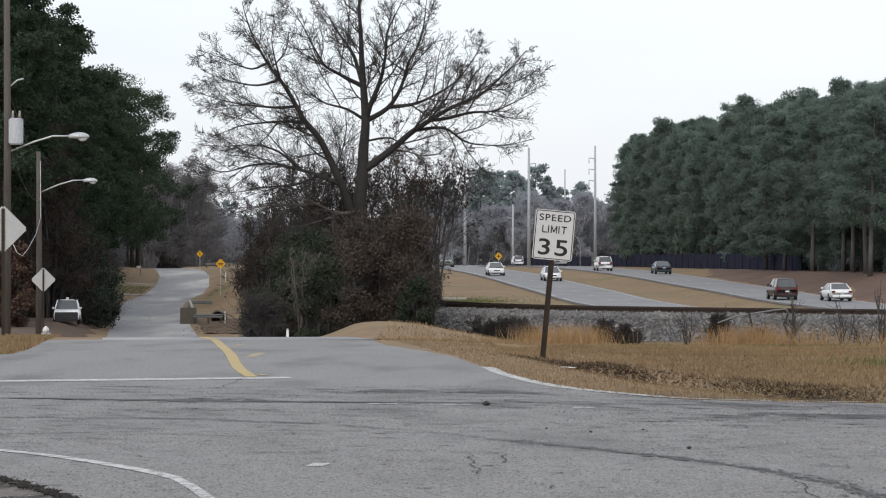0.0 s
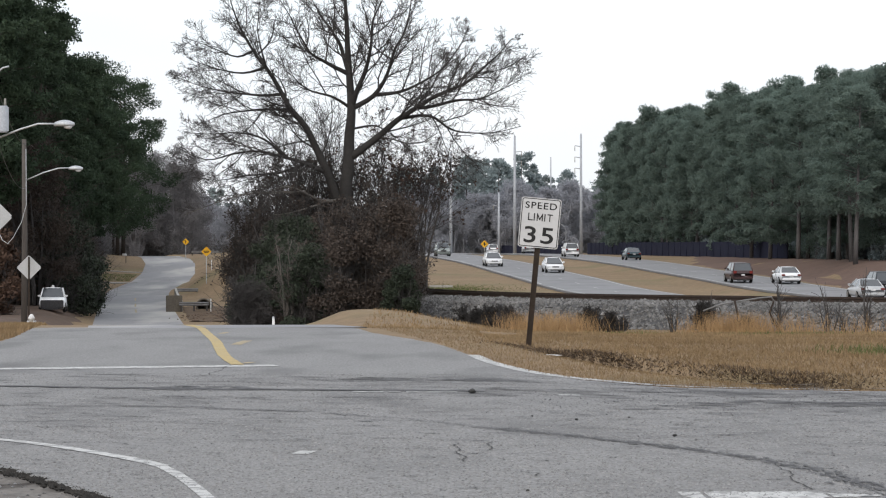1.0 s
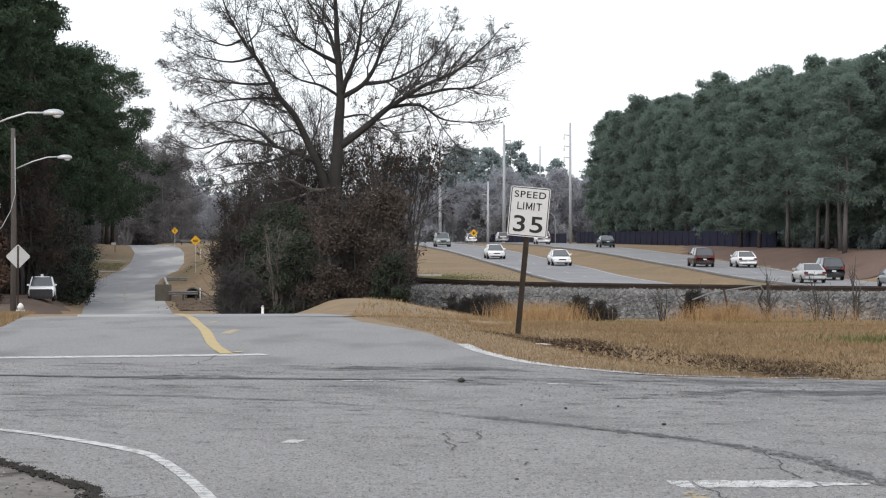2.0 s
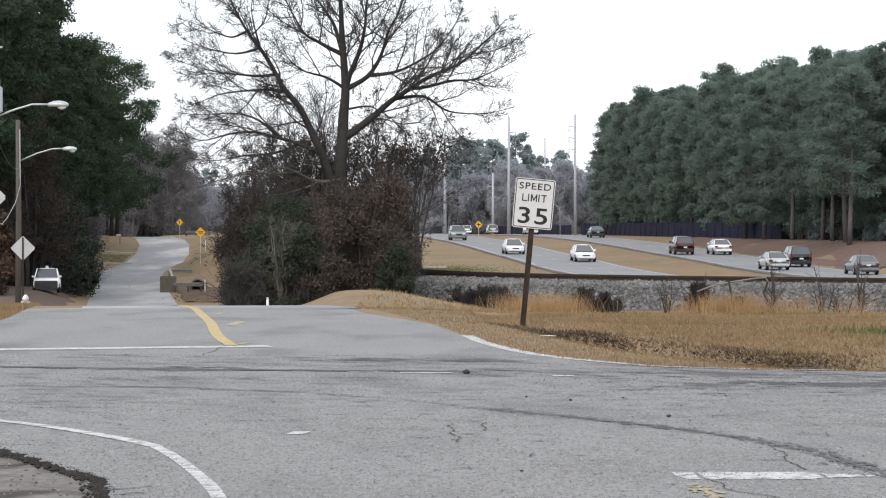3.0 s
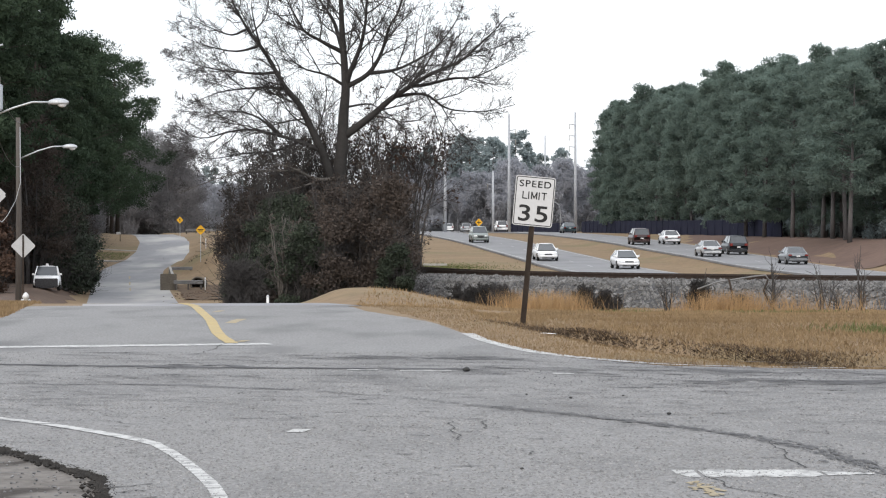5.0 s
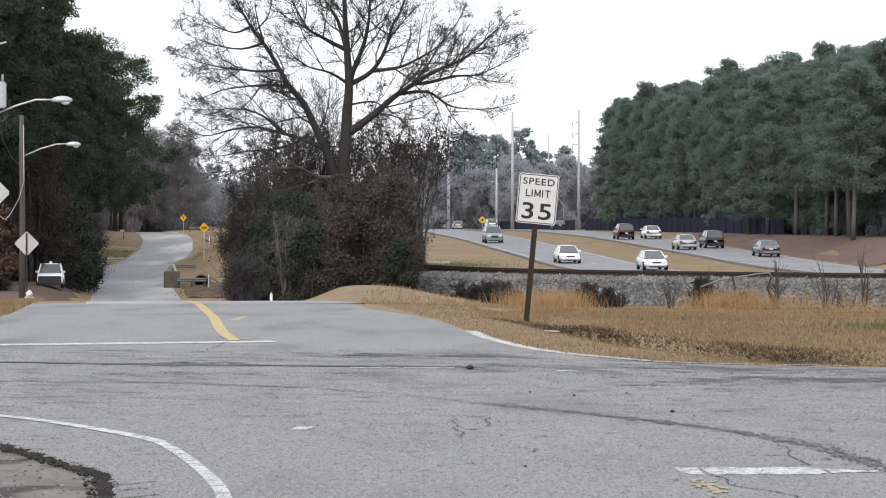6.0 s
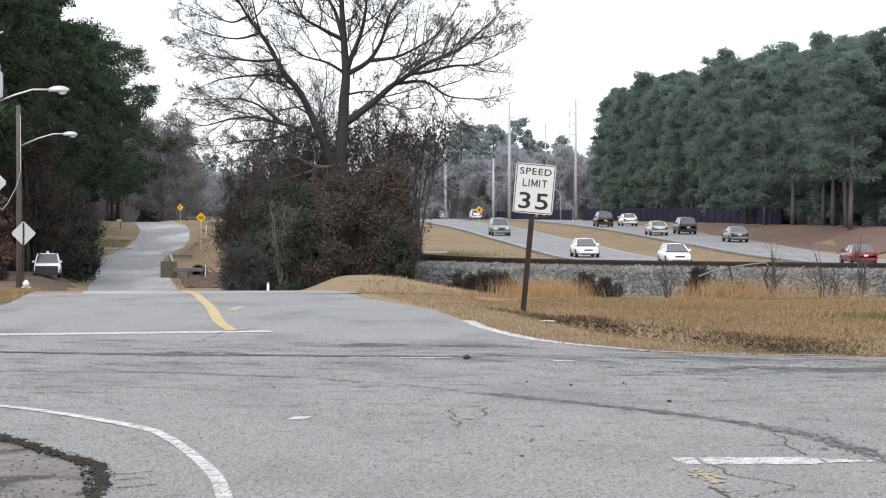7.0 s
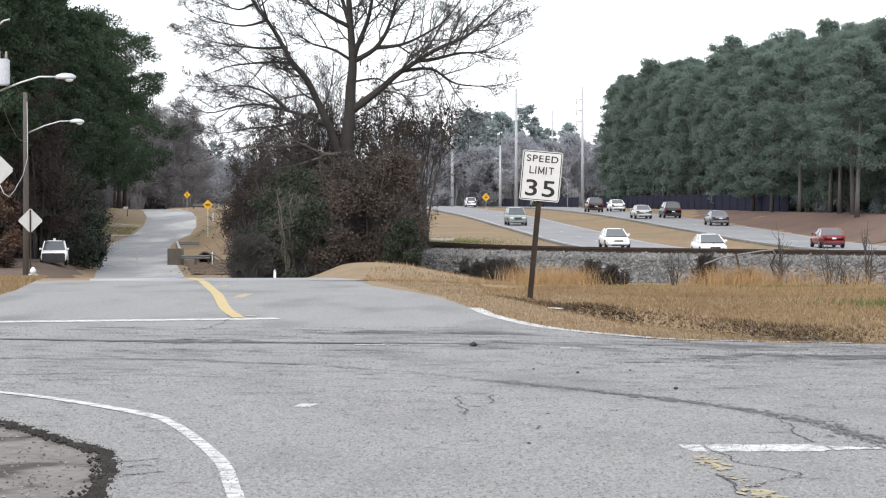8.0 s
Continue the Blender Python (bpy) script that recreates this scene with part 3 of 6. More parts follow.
def railway():
    length = sum(math.hypot(b[0] - a[0], b[1] - a[1]) for a, b in zip(RAIL, RAIL[1:]))
    track = thing("railway_track", 0, 0, 0, "single rusty railway track on a grey ballast bank", "railway", kind="structure")
    S = np.arange(0, length, 0.8)
    raw = [rail_point(s_) for s_ in S]
    # ease the bends
    xy = np.array([(p[0], p[1]) for p in raw])
    for _ in range(30):
        xy[1:-1] = (xy[:-2] + 2 * xy[1:-1] + xy[2:]) / 4
    d = np.gradient(xy, axis=0)
    d /= np.linalg.norm(d, axis=1)[:, None]
    nrm = np.stack([-d[:, 1], d[:, 0]], 1)
    drop = np.interp(S, [0, 90, 140, 220, 460], [0, 0, -0.8, -2.2, -2.5])
    # ballast bank
    prof = [(-3.3, -1.35), (-2.0, -0.32), (-1.5, -0.2), (1.5, -0.2), (2.0, -0.32), (3.3, -1.35)]
    V, Fc = [], []
    for i in range(len(S)):
        for a, z in prof:
            p = xy[i] + nrm[i] * a
            V.append((p[0], p[1], RAIL_TOP + z + drop[i]))
    for i in range(len(S) - 1):
        for k in range(5):
            Fc.append((i * 6 + k, i * 6 + k + 1, i * 6 + 7 + k, i * 6 + 6 + k))
    part("ballast_bed", mesh_of("ballast_bed", V, Fc, M_BALLAST_BED), track)
    for a in (-0.75, 0.75):
        V, Fc = [], []
        sec = [(-0.07, -0.17), (-0.07, -0.15), (-0.012, -0.12), (-0.012, -0.05), (-0.037, -0.04), (-0.037, 0), (0.037, 0), (0.037, -0.04), (0.012, -0.05), (0.012, -0.12), (0.07, -0.15), (0.07, -0.17)]
        for i in range(len(S)):
            for b, z in sec:
                p = xy[i] + nrm[i] * (a + b)
                V.append((p[0], p[1], RAIL_TOP + z + drop[i]))
        n = len(sec)
        for i in range(len(S) - 1):
            for k in range(n):
                Fc.append((i * n + k, i * n + (k + 1) % n, (i + 1) * n + (k + 1) % n, (i + 1) * n + k))
        part("rail", mesh_of("rail", V, Fc, M_RAIL), track)
    bm = bmesh.new()
    box(bm, -1.3, 1.3, -0.11, 0.11, -0.34, -0.17, 0.01)
    tie = bm_mesh("tie", bm, M_TIE)
    for i in range(0, 190):
        s_ = 35 + i * 0.55
        x, y = np.interp(s_, S, xy[:, 0]), np.interp(s_, S, xy[:, 1])
        k = min(len(S) - 1, int(s_ / 0.8))
        ob = part("tie", tie, track)
        ob.matrix_basis = pose(x, y, RAIL_TOP + np.interp(s_, S, drop), 0, 0, math.degrees(math.atan2(nrm[k][1], nrm[k][0])))
    # loose stones over the near slope and top
    rnd = np.random.RandomState(4)
    V, Fc = [], []
    for k in range(19000):
        s_ = rnd.uniform(43, 84)
        a = rnd.uniform(0.9, 3.5) if k % 10 else rnd.uniform(-0.7, 0.9)
        i = min(len(S) - 1, int(s_ / 0.8))
        p = xy[i] + (s_ - S[i]) * d[i] - nrm[i] * a * (1 if nrm[i][1] > 0 else -1)
        z = RAIL_TOP + float(np.interp(a, [0, 1.5, 2.0, 3.3, 3.6], [-0.2, -0.2, -0.32, -1.35, -1.4])) + drop[i]
        r = rnd.uniform(0.045, 0.095) * (1.5 if rnd.rand() < 0.08 else 1)
        b = len(V)
        o = rnd.uniform(0.6, 1.25, (6, 1)) * np.array([(1, 0, 0), (-1, 0, 0), (0, 1, 0), (0, -1, 0), (0, 0, 1), (0, 0, -1)]) * r
        rot = np.array(Euler(rnd.uniform(0, 3, 3)).to_matrix())
        V += [tuple(q) for q in (o @ rot.T + np.array([p[0], p[1], z]))]
        Fc += [(b, b + 2, b + 4), (b + 2, b + 1, b + 4), (b + 1, b + 3, b + 4), (b + 3, b, b + 4), (b + 2, b, b + 5), (b + 1, b + 2, b + 5), (b + 3, b + 1, b + 5), (b, b + 3, b + 5)]
    tagged(part("ballast_stones", mesh_of("ballast_stones", V, Fc, M_BALLAST), track), kind="stuff")


railway()


# ---- trees and shrubs ----
def grow(rnd, pts, rad, level, last, out, lengths, counts, caps, up=0.1, wild=0.2, steps=4, start=0.15):
    """Side branches along a limb, each with branches of its own; out collects (level, points, radii)."""
    for k in range(counts[level - 1]):
        f = start + (1 - start) * (k + rnd.random()) / counts[level - 1]
        s_ = min(f, 0.999) * (len(pts) - 1)
        i = min(int(s_), len(pts) - 2)
        p = pts[i].lerp(pts[i + 1], s_ - i)
        d = (pts[i + 1] - pts[i]).normalized()
        side = Vector((rnd.gauss(0, 1), rnd.gauss(0, 1), rnd.gauss(0, 0.8)))
        side = (side - d * side.dot(d)).normalized()
        d = (d * rnd.uniform(0.6, 1.0) + side * rnd.uniform(0.5, 0.9) + Vector((0, 0, up))).normalized()
        ln = lengths[level - 1] * rnd.uniform(0.6, 1.25) * (1.2 - 0.5 * f)
        r0 = min(caps[level - 1], (rad[i] * (1 - (s_ - i)) + rad[i + 1] * (s_ - i)) * 0.7)
        n = max(2, steps - level // 2)
        q = [p]
        for j in range(n):
            d = (d + Vector((rnd.gauss(0, wild), rnd.gauss(0, wild), rnd.gauss(0.05, wild)))).normalized()
            q.append(q[-1] + d * ln / n)
        rr = [r0 * (1 - 0.65 * j / n) for j in range(n + 1)]
        out.append((level, q, rr))
        if level < last:
            grow(rnd, q, rr, level + 1, last, out, lengths, counts, caps, up, wild, steps, 0.12)


def sprout(rnd, pts, rad, level, last, out, ln, counts, heart):
    """Twigs along a branch: each leaves at a slant, bends outward from the heart of the crown and carries finer ones."""
    n = counts[level - 1] if level > 1 else max(4, round(sum((b - a).length for a, b in zip(pts, pts[1:])) * counts[0]))
    for k in range(n):
        f = 0.06 + 0.94 * (k + rnd.random()) / n
        s_ = min(f, 0.995) * (len(pts) - 1)
        i = min(int(s_), len(pts) - 2)
        p = pts[i].lerp(pts[i + 1], s_ - i)
        d = (pts[i + 1] - pts[i]).normalized()
        side = Vector((rnd.gauss(0, 1), rnd.gauss(0, 1), rnd.gauss(0, 1)))
        side = (side - d * side.dot(d)).normalized()
        slant = radians(rnd.uniform(30, 68))
        d = d * math.cos(slant) + side * math.sin(slant)
        away = (p - heart).normalized()
        size = ln * rnd.uniform(0.5, 1.35) * (1.3 - 0.85 * f)
        r0 = max(0.0062, min((0.034, 0.017, 0.0095, 0.0066)[level - 1], (rad[i] * (1 - (s_ - i)) + rad[i + 1] * (s_ - i)) * 0.62))
        steps = 4 if level < 3 else 2
        q = [p]
        for j in range(steps):
            d = (d + away * 0.10 + Vector((rnd.gauss(0, 0.16), rnd.gauss(0, 0.16), rnd.gauss(0.04, 0.16)))).normalized()
            q.append(q[-1] + d * size / steps)
        rr = [max(0.0058, r0 * (1 - 0.6 * j / steps)) for j in range(steps + 1)]
        out.append((level, q, rr))
        if level < last:
            sprout(rnd, q, rr, level + 1, last, out, size * (0.52, 0.56, 0.6)[level - 1], counts, heart)


def big_bare_tree(x, y, z):
    """The tall leafless hardwood: a straight trunk, crooked main limbs, and twigs by the thousand."""
    tree = thing("bare_tree", x, y, z, "tall leafless hardwood with a broad twiggy crown", "tree")
    rnd = random.Random(7)
    heart = Vector((0.3, 0, 7.0))
    twigs = []
    depth = {}

    def limb(pts, r, bark=M_BARK, twig=2.8, name="limb", lean=None):
        """One limb by its bends (sideways, height); it leans out of the plane, and starts on the limb that bears it."""
        y0 = depth.get(pts[0], 0.0)
        lean = rnd.choice((-1, 1)) * rnd.uniform(0.25, 0.6) if lean is None else lean
        run, P = 0.0, []
        for (xa, za), (xb, zb) in zip(pts, pts[1:]):
            d = math.hypot(xb - xa, zb - za)
            for k in range(3):
                f = k / 3
                yy = y0 + lean * (run + d * f)
                wob = 0.035 if k else 0.0
                P.append(Vector((xa + (xb - xa) * f + rnd.gauss(0, wob), yy + rnd.gauss(0, wob), za + (zb - za) * f + rnd.gauss(0, wob))))
            run += d
            depth[(xb, zb)] = y0 + lean * run
        P.append(Vector((*pts[-1][:1], y0 + lean * run, pts[-1][1])))
        n = len(P)
        for _ in range(2):
            P = [P[0]] + [(P[i - 1] + P[i] * 2 + P[i + 1]) / 4 for i in range(1, n - 1)] + [P[-1]]
        R = [max(0.014, r * (1 - 0.93 * (i / (n - 1)) ** 0.8)) for i in range(n)]
        part(name, tube_mesh(name, [(P, R)], bark, 8), tree)
        skip = 14 if name == "trunk" else 3
        if twig:
            sprout(rnd, P[skip:], R[skip:], 1, 4, twigs, 1.75 if r > 0.06 else 1.3, (twig, 8, 5, 2), heart)

    limb([(-0.2, 0), (-0.1, 2.6), (0.1, 5.0), (0.3, 6.6), (0.3, 7.7), (0.4, 8.5), (0.3, 9.8), (0.2, 11.0), (0.2, 12.0), (0.1, 13.1), (0.2, 14.2)], 0.36, name="trunk", lean=0.0)
    limb([(0.0, 4.6), (-0.5, 6.0), (-0.9, 6.9), (-1.3, 7.8), (-1.9, 8.4), (-2.2, 9.0), (-2.8, 10.0), (-3.3, 10.6), (-3.7, 11.3), (-4.0, 12.1), (-4.2, 12.9)], 0.19, lean=-0.2)
    limb([(-1.9, 8.4), (-2.5, 8.5), (-3.5, 8.4), (-4.5, 8.3), (-5.5, 7.9)], 0.075)
    limb([(-2.2, 9.0), (-2.9, 8.9), (-4.1, 9.0), (-5.1, 9.2), (-6.0, 9.5)], 0.07)
    limb([(-2.8, 10.0), (-3.6, 9.7), (-4.7, 9.9), (-5.7, 10.3)], 0.06)
    limb([(-3.3, 10.6), (-3.8, 10.3), (-4.6, 10.6), (-5.8, 11.0)], 0.055)
    limb([(-2.8, 10.0), (-3.0, 10.7), (-3.1, 11.5), (-3.0, 12.3)], 0.05)
    limb([(0.3, 9.8), (-0.2, 10.0), (-0.7, 10.3), (-1.2, 10.6), (-1.6, 11.3), (-1.9, 11.9), (-2.4, 12.7)], 0.10)
    limb([(0.3, 9.8), (0.0, 10.9), (-0.3, 11.3), (-0.6, 11.8), (-1.0, 12.4), (-1.5, 13.2)], 0.10)
    limb([(0.4, 8.5), (-0.3, 9.0), (-1.1, 9.1), (-1.7, 9.5), (-2.0, 10.2)], 0.07)
    limb([(0.4, 8.5), (0.7, 9.4), (1.0, 10.2), (1.2, 11.0), (1.2, 11.8), (1.5, 12.4), (2.0, 13.3)], 0.12)
    limb([(0.4, 8.5), (1.3, 9.0), (1.7, 9.5), (1.9, 10.1), (2.0, 10.6), (2.5, 11.3), (2.7, 12.4), (2.8, 13.2)], 0.11)
    limb([(1.3, 9.0), (1.9, 9.05), (2.5, 9.1), (3.2, 9.5), (4.0, 10.0), (4.5, 10.7), (4.8, 11.4)], 0.085)
    limb([(0.3, 6.6), (1.0, 7.1), (1.6, 7.6), (2.2, 8.1), (2.8, 8.5), (3.6, 9.0), (4.6, 9.3), (5.4, 10.0), (6.1, 10.6), (6.5, 11.1)], 0.17, lean=-0.15)
    limb([(2.8, 8.5), (3.4, 8.5), (4.5, 8.8), (5.2, 8.8), (6.0, 9.1), (6.8, 9.5)], 0.085)
    limb([(2.2, 8.1), (3.4, 8.3), (4.0, 7.8), (4.5, 7.6), (5.8, 7.6), (6.9, 7.9)], 0.075, twig=1.3)
    limb([(3.4, 8.3), (3.7, 7.8), (3.9, 7.2), (4.2, 6.6), (4.2, 6.0)], 0.035, twig=1.2)
    limb([(0.3, 7.7), (1.2, 7.9), (1.6, 7.7), (2.2, 7.3), (2.6, 6.9)], 0.05)
    limb([(-0.5, 6.0), (-1.3, 6.4), (-2.1, 6.6), (-3.0, 6.9), (-4.2, 6.7), (-5.0, 6.4), (-6.0, 6.9)], 0.10)
    limb([(-2.1, 6.6), (-2.8, 7.3), (-3.8, 7.6), (-4.8, 7.5), (-6.0, 7.6)], 0.06)
    limb([(-0.9, 6.9), (-1.5, 7.2), (-2.0, 7.9), (-2.4, 8.7)], 0.05)
    limb([(0.1, 5.0), (-0.7, 4.9), (-1.3, 5.3), (-1.9, 5.5), (-2.4, 5.4), (-2.8, 4.7)], 0.085, M_PALE_BARK, 1.2, lean=-1.1)
    limb([(-1.3, 5.3), (-2.1, 5.3), (-3.4, 5.2), (-4.5, 4.9), (-5.7, 4.4)], 0.055, M_PALE_BARK, 1.4, lean=-0.4)
    limb([(-0.7, 4.9), (-1.2, 4.7), (-1.8, 4.5), (-2.5, 4.4)], 0.05, M_PALE_BARK, 1.2, lean=-0.9)
    limb([(-1.3, 6.4), (-2.4, 6.0), (-3.4, 6.0), (-4.7, 5.7), (-5.8, 5.9)], 0.06)
    limb([(4.6, 9.3), (5.2, 9.7), (6.0, 9.9), (6.7, 10.2)], 0.04)
    limb([(2.8, 8.5), (3.4, 9.2), (3.8, 9.9), (3.9, 10.6)], 0.05)
    for lo, nm, sides in ((1, "branchwork", 4), (3, "twig_crown", 3)):
        sel = [(p, r) for lv, p, r in twigs if (lv < 3) == (lo == 1)]
        tagged(part(nm, tube_mesh(nm, sel, M_TWIG, sides, False), tree, "fine bare grey-brown twigs"), kind="stuff")
    return tree


def tufts(rnd, centres, radii, n, size, width=0.3, up=0.0, hollow=0.0):
    """Clouds of thin leaf triangles round centres: each one its own small blade."""
    V, Fc = np.zeros((0, 3)), []
    out = []
    for c, r in zip(centres, radii):
        d = rnd.normal(size=(n, 3))
        d /= np.linalg.norm(d, axis=1)[:, None]
        d *= (hollow + (1 - hollow) * rnd.rand(n, 1) ** 0.6)
        p = np.array(c) + d * np.array(r)
        a = rnd.normal(size=(n, 3)) + np.array((0, 0, up))
        a /= np.linalg.norm(a, axis=1)[:, None]
        b = np.cross(a, rnd.normal(size=(n, 3)))
        b /= np.linalg.norm(b, axis=1)[:, None] + 1e-9
        s_ = size * rnd.uniform(0.6, 1.4, (n, 1))
        out.append(np.stack([p - a * s_ * 0.5 - b * s_ * width, p - a * s_ * 0.4 + b * s_ * width, p + a * s_ * 0.6], 1).reshape(-1, 3))
    V = np.concatenate(out)
    return V, [(i, i + 1, i + 2) for i in range(0, len(V), 3)]


def pine(seed, h, crown_from, spread, n_clump, n_leaf, size, material, label, x=0, y=0, z=0, width=0.28, bark=None, clump=0.36):
    rnd = np.random.RandomState(seed)
    tree = thing("pine_tree", x, y, z, label, "tree", rz=0)
    lean = rnd.uniform(-0.03, 0.03, 2)
    part("trunk", tube_mesh("trunk", [([(lean[0] * k * h, lean[1] * k * h, k * h * 0.97) for k in np.linspace(0, 1, 7)],
                                       [0.012 * h * (1.05 - 0.95 * k) for k in np.linspace(0, 1, 7)])], bark or M_PINE_BARK, 6), tree)
    cs, rs, boughs = [], [], []
    for k in range(n_clump):
        f = (k + rnd.rand()) / n_clump
        zc = h * (crown_from + (1 - crown_from) * f)
        reach = spread * (0.35 + 0.65 * math.sin(math.pi * min(1, 0.25 + 0.72 * f))) * rnd.uniform(0.35, 1.0)
        w = rnd.uniform(0, 6.283)
        c = (math.cos(w) * reach, math.sin(w) * reach, zc)
        cs.append(c)
        r = rnd.uniform(0.6, 1.15) * spread * clump
        rs.append((r, r, r * 0.6))
        boughs.append(([(0, 0, zc - reach * 0.3), (c[0] * 0.6, c[1] * 0.6, zc - reach * 0.05), c], [0.05, 0.035, 0.02]))
    tagged(part("bough_frame", tube_mesh("bough_frame", boughs, bark or M_PINE_BARK, 3, False), tree), kind="stuff")
    V, Fc = tufts(rnd, cs, rs, n_leaf, size, width, 0.5)
    tagged(part("crown", mesh_of("crown", V, Fc, material), tree), kind="stuff")
    return tree


def shrub(seed, x, y, z, w, h, d, material, label, n_clump=24, n_leaf=160, size=0.16, stems=10, name="shrub", category="shrub", twig_mat=None, low=0.05, twigs=0, leaf_w=0.4):
    rnd = np.random.RandomState(seed)
    pr = random.Random(seed)
    ob = thing(name, x, y, z, label, category)
    paths, cs, rs = [], [], []
    for k in range(n_clump):
        f = low + (1 - low) * rnd.rand() ** 0.8
        wide = math.sin(math.pi * min(0.97, 0.32 + 0.62 * f)) ** 0.7
        a = rnd.uniform(0, 6.283)
        q = math.sqrt(rnd.rand())
        cs.append((math.cos(a) * q * wide * w * 0.5, math.sin(a) * q * wide * d * 0.5, h * f * 0.93))
        r = rnd.uniform(0.10, 0.19) * (w + h) / 2
        rs.append((r, r, r * 0.8))
    for k in range(stems):
        c = cs[k % n_clump]
        b = Vector((c[0] * 0.25, c[1] * 0.25, 0))
        e = Vector(c) * 1.05
        mid = b.lerp(e, 0.5) + Vector((pr.gauss(0, 0.1 * w), pr.gauss(0, 0.1 * w), 0)) * 0.5
        paths.append(([b, mid, e], [0.012 * h + 0.01, 0.008 * h + 0.008, 0.006]))
    tw = []
    for p, r in paths:
        if twigs:
            grow(pr, [Vector(v) for v in p], r, 1, twigs, tw, (h * 0.28, h * 0.15, h * 0.08), (7, 5, 4), (0.02, 0.012, 0.008), 0.15, 0.25, 3)
    tagged(part("branching", tube_mesh("branching", paths + [(p, [max(v, 0.0055) for v in r]) for _, p, r in tw], twig_mat or M_TWIG, 4 if not twigs else 3, False), ob), kind="stuff")
    if n_leaf:
        V, Fc = tufts(rnd, cs, rs, n_leaf, size, leaf_w)
        tagged(part("foliage", mesh_of("foliage", V, Fc, material), ob), kind="stuff")
    return ob


S_ = 0.89
big_bare_tree(-3.34, 106.8, -1.75)
# thicket under the big tree: dark evergreens and russet brush
GZ = ground_z
CEDAR, SCRUB, SAPLING = "dark evergreen cedar in a roadside thicket", "brown-leaved oak scrub under a bare tree", "russet-leaved sapling in a roadside thicket"
for k, (x, y, w, h, mt, lb) in enumerate([
        (-6.9, 113, 3.4, 5.6, M_CEDAR, CEDAR), (-5.2, 112, 3.2, 5.2, M_CEDAR, CEDAR), (-3.6, 111, 3.4, 6.4, M_BROWNLEAF, SCRUB), (-2.0, 112, 3.2, 6.6, M_BROWNLEAF, SCRUB),
        (-1.2, 110, 1.9, 4.6, M_BROWNLEAF, SCRUB), (-4.4, 115, 3.6, 7.0, M_BROWNLEAF, SCRUB), (-6.4, 117, 3.4, 6.0, M_BROWNLEAF, SCRUB), (-1.2, 104, 1.9, 5.4, M_BROWNLEAF, SCRUB), (-1.9, 105, 2.4, 4.8, M_BROWNLEAF, SCRUB), (-1.0, 103, 1.5, 2.6, M_CEDAR, CEDAR), (-3.0, 104, 2.6, 4.4, M_BROWNLEAF, SCRUB), (-4.4, 105, 2.4, 3.6, M_CEDAR, CEDAR), 
        (-3.2, 108, 2.6, 3.4, M_CEDAR, CEDAR), (-5.0, 108, 2.6, 3.2, M_CEDAR, CEDAR), (-6.0, 110, 2.6, 4.0, M_CEDAR, CEDAR), (-1.6, 108, 2.2, 3.2, M_BROWNLEAF, SCRUB), (-2.6, 114, 3.2, 6.8, M_BROWNLEAF, SCRUB),
        (-7.2, 122, 3.6, 7.0, M_BROWNLEAF, SCRUB), (-5.6, 123, 3.8, 7.6, M_BROWNLEAF, SCRUB), (-8.2, 121, 2.6, 5.4, M_BROWNLEAF, SCRUB)]):
    x, y, h = (x + 0.6 if x < -5.8 else x) * S_, y * S_, min(h, 5.0 + 0.12 * (k % 5))
    shrub(100 + k, x, y, GZ(x, y) - 0.35, w * S_, h * S_, w * S_, mt, lb, 32, 560, 0.075, 18, twigs=2, low=0.3 if x < -5.8 else 0.05)
def small_tree(seed, x, y, h, w, material, label, leaves, leaf_size=0.14, bark=None, name="sapling", bare=2, fine=(2.2, 7, 5)):
    """A slender many-stemmed tree: stems, slanting branches, and old leaves left on some twig ends."""
    rnd = random.Random(seed)
    ob = thing(name, x, y, GZ(x, y) - 0.3, label, "tree")
    twigs = []
    for k in range(5):
        a = k * 1.257 + rnd.uniform(-0.4, 0.4)
        out = w * 0.5 * rnd.uniform(0.35, 0.8)
        top = h * rnd.uniform(0.72, 1.0)
        P = [Vector((math.cos(a) * out * f ** 1.3 + rnd.gauss(0, 0.06), math.sin(a) * out * f ** 1.3 + rnd.gauss(0, 0.06), top * f)) for f in np.linspace(0, 1, 8)]
        R = [0.06 * (1 - 0.85 * f) for f in np.linspace(0, 1, 8)]
        sprout(rnd, P[bare:], R[bare:], 1, 3, twigs, h * 0.22, fine, Vector((0, 0, h * 0.4)))
        part("stem", tube_mesh("stem", [(P, R)], bark or M_TWIG, 6), ob)
    tagged(part("branching", tube_mesh("branching", [(p, r) for _, p, r in twigs], bark or M_TWIG, 3, False), ob), kind="stuff")
    ends = [p[-1] for lv, p, _ in twigs if lv > 1 and rnd.random() < leaves]
    if ends:
        V, Fc = tufts(np.random.RandomState(seed), ends, [(0.12, 0.12, 0.12)] * len(ends), 3, leaf_size, 0.3)
        tagged(part("old_leaves", mesh_of("old_leaves", V, Fc, material), ob), kind="stuff")
    return ob


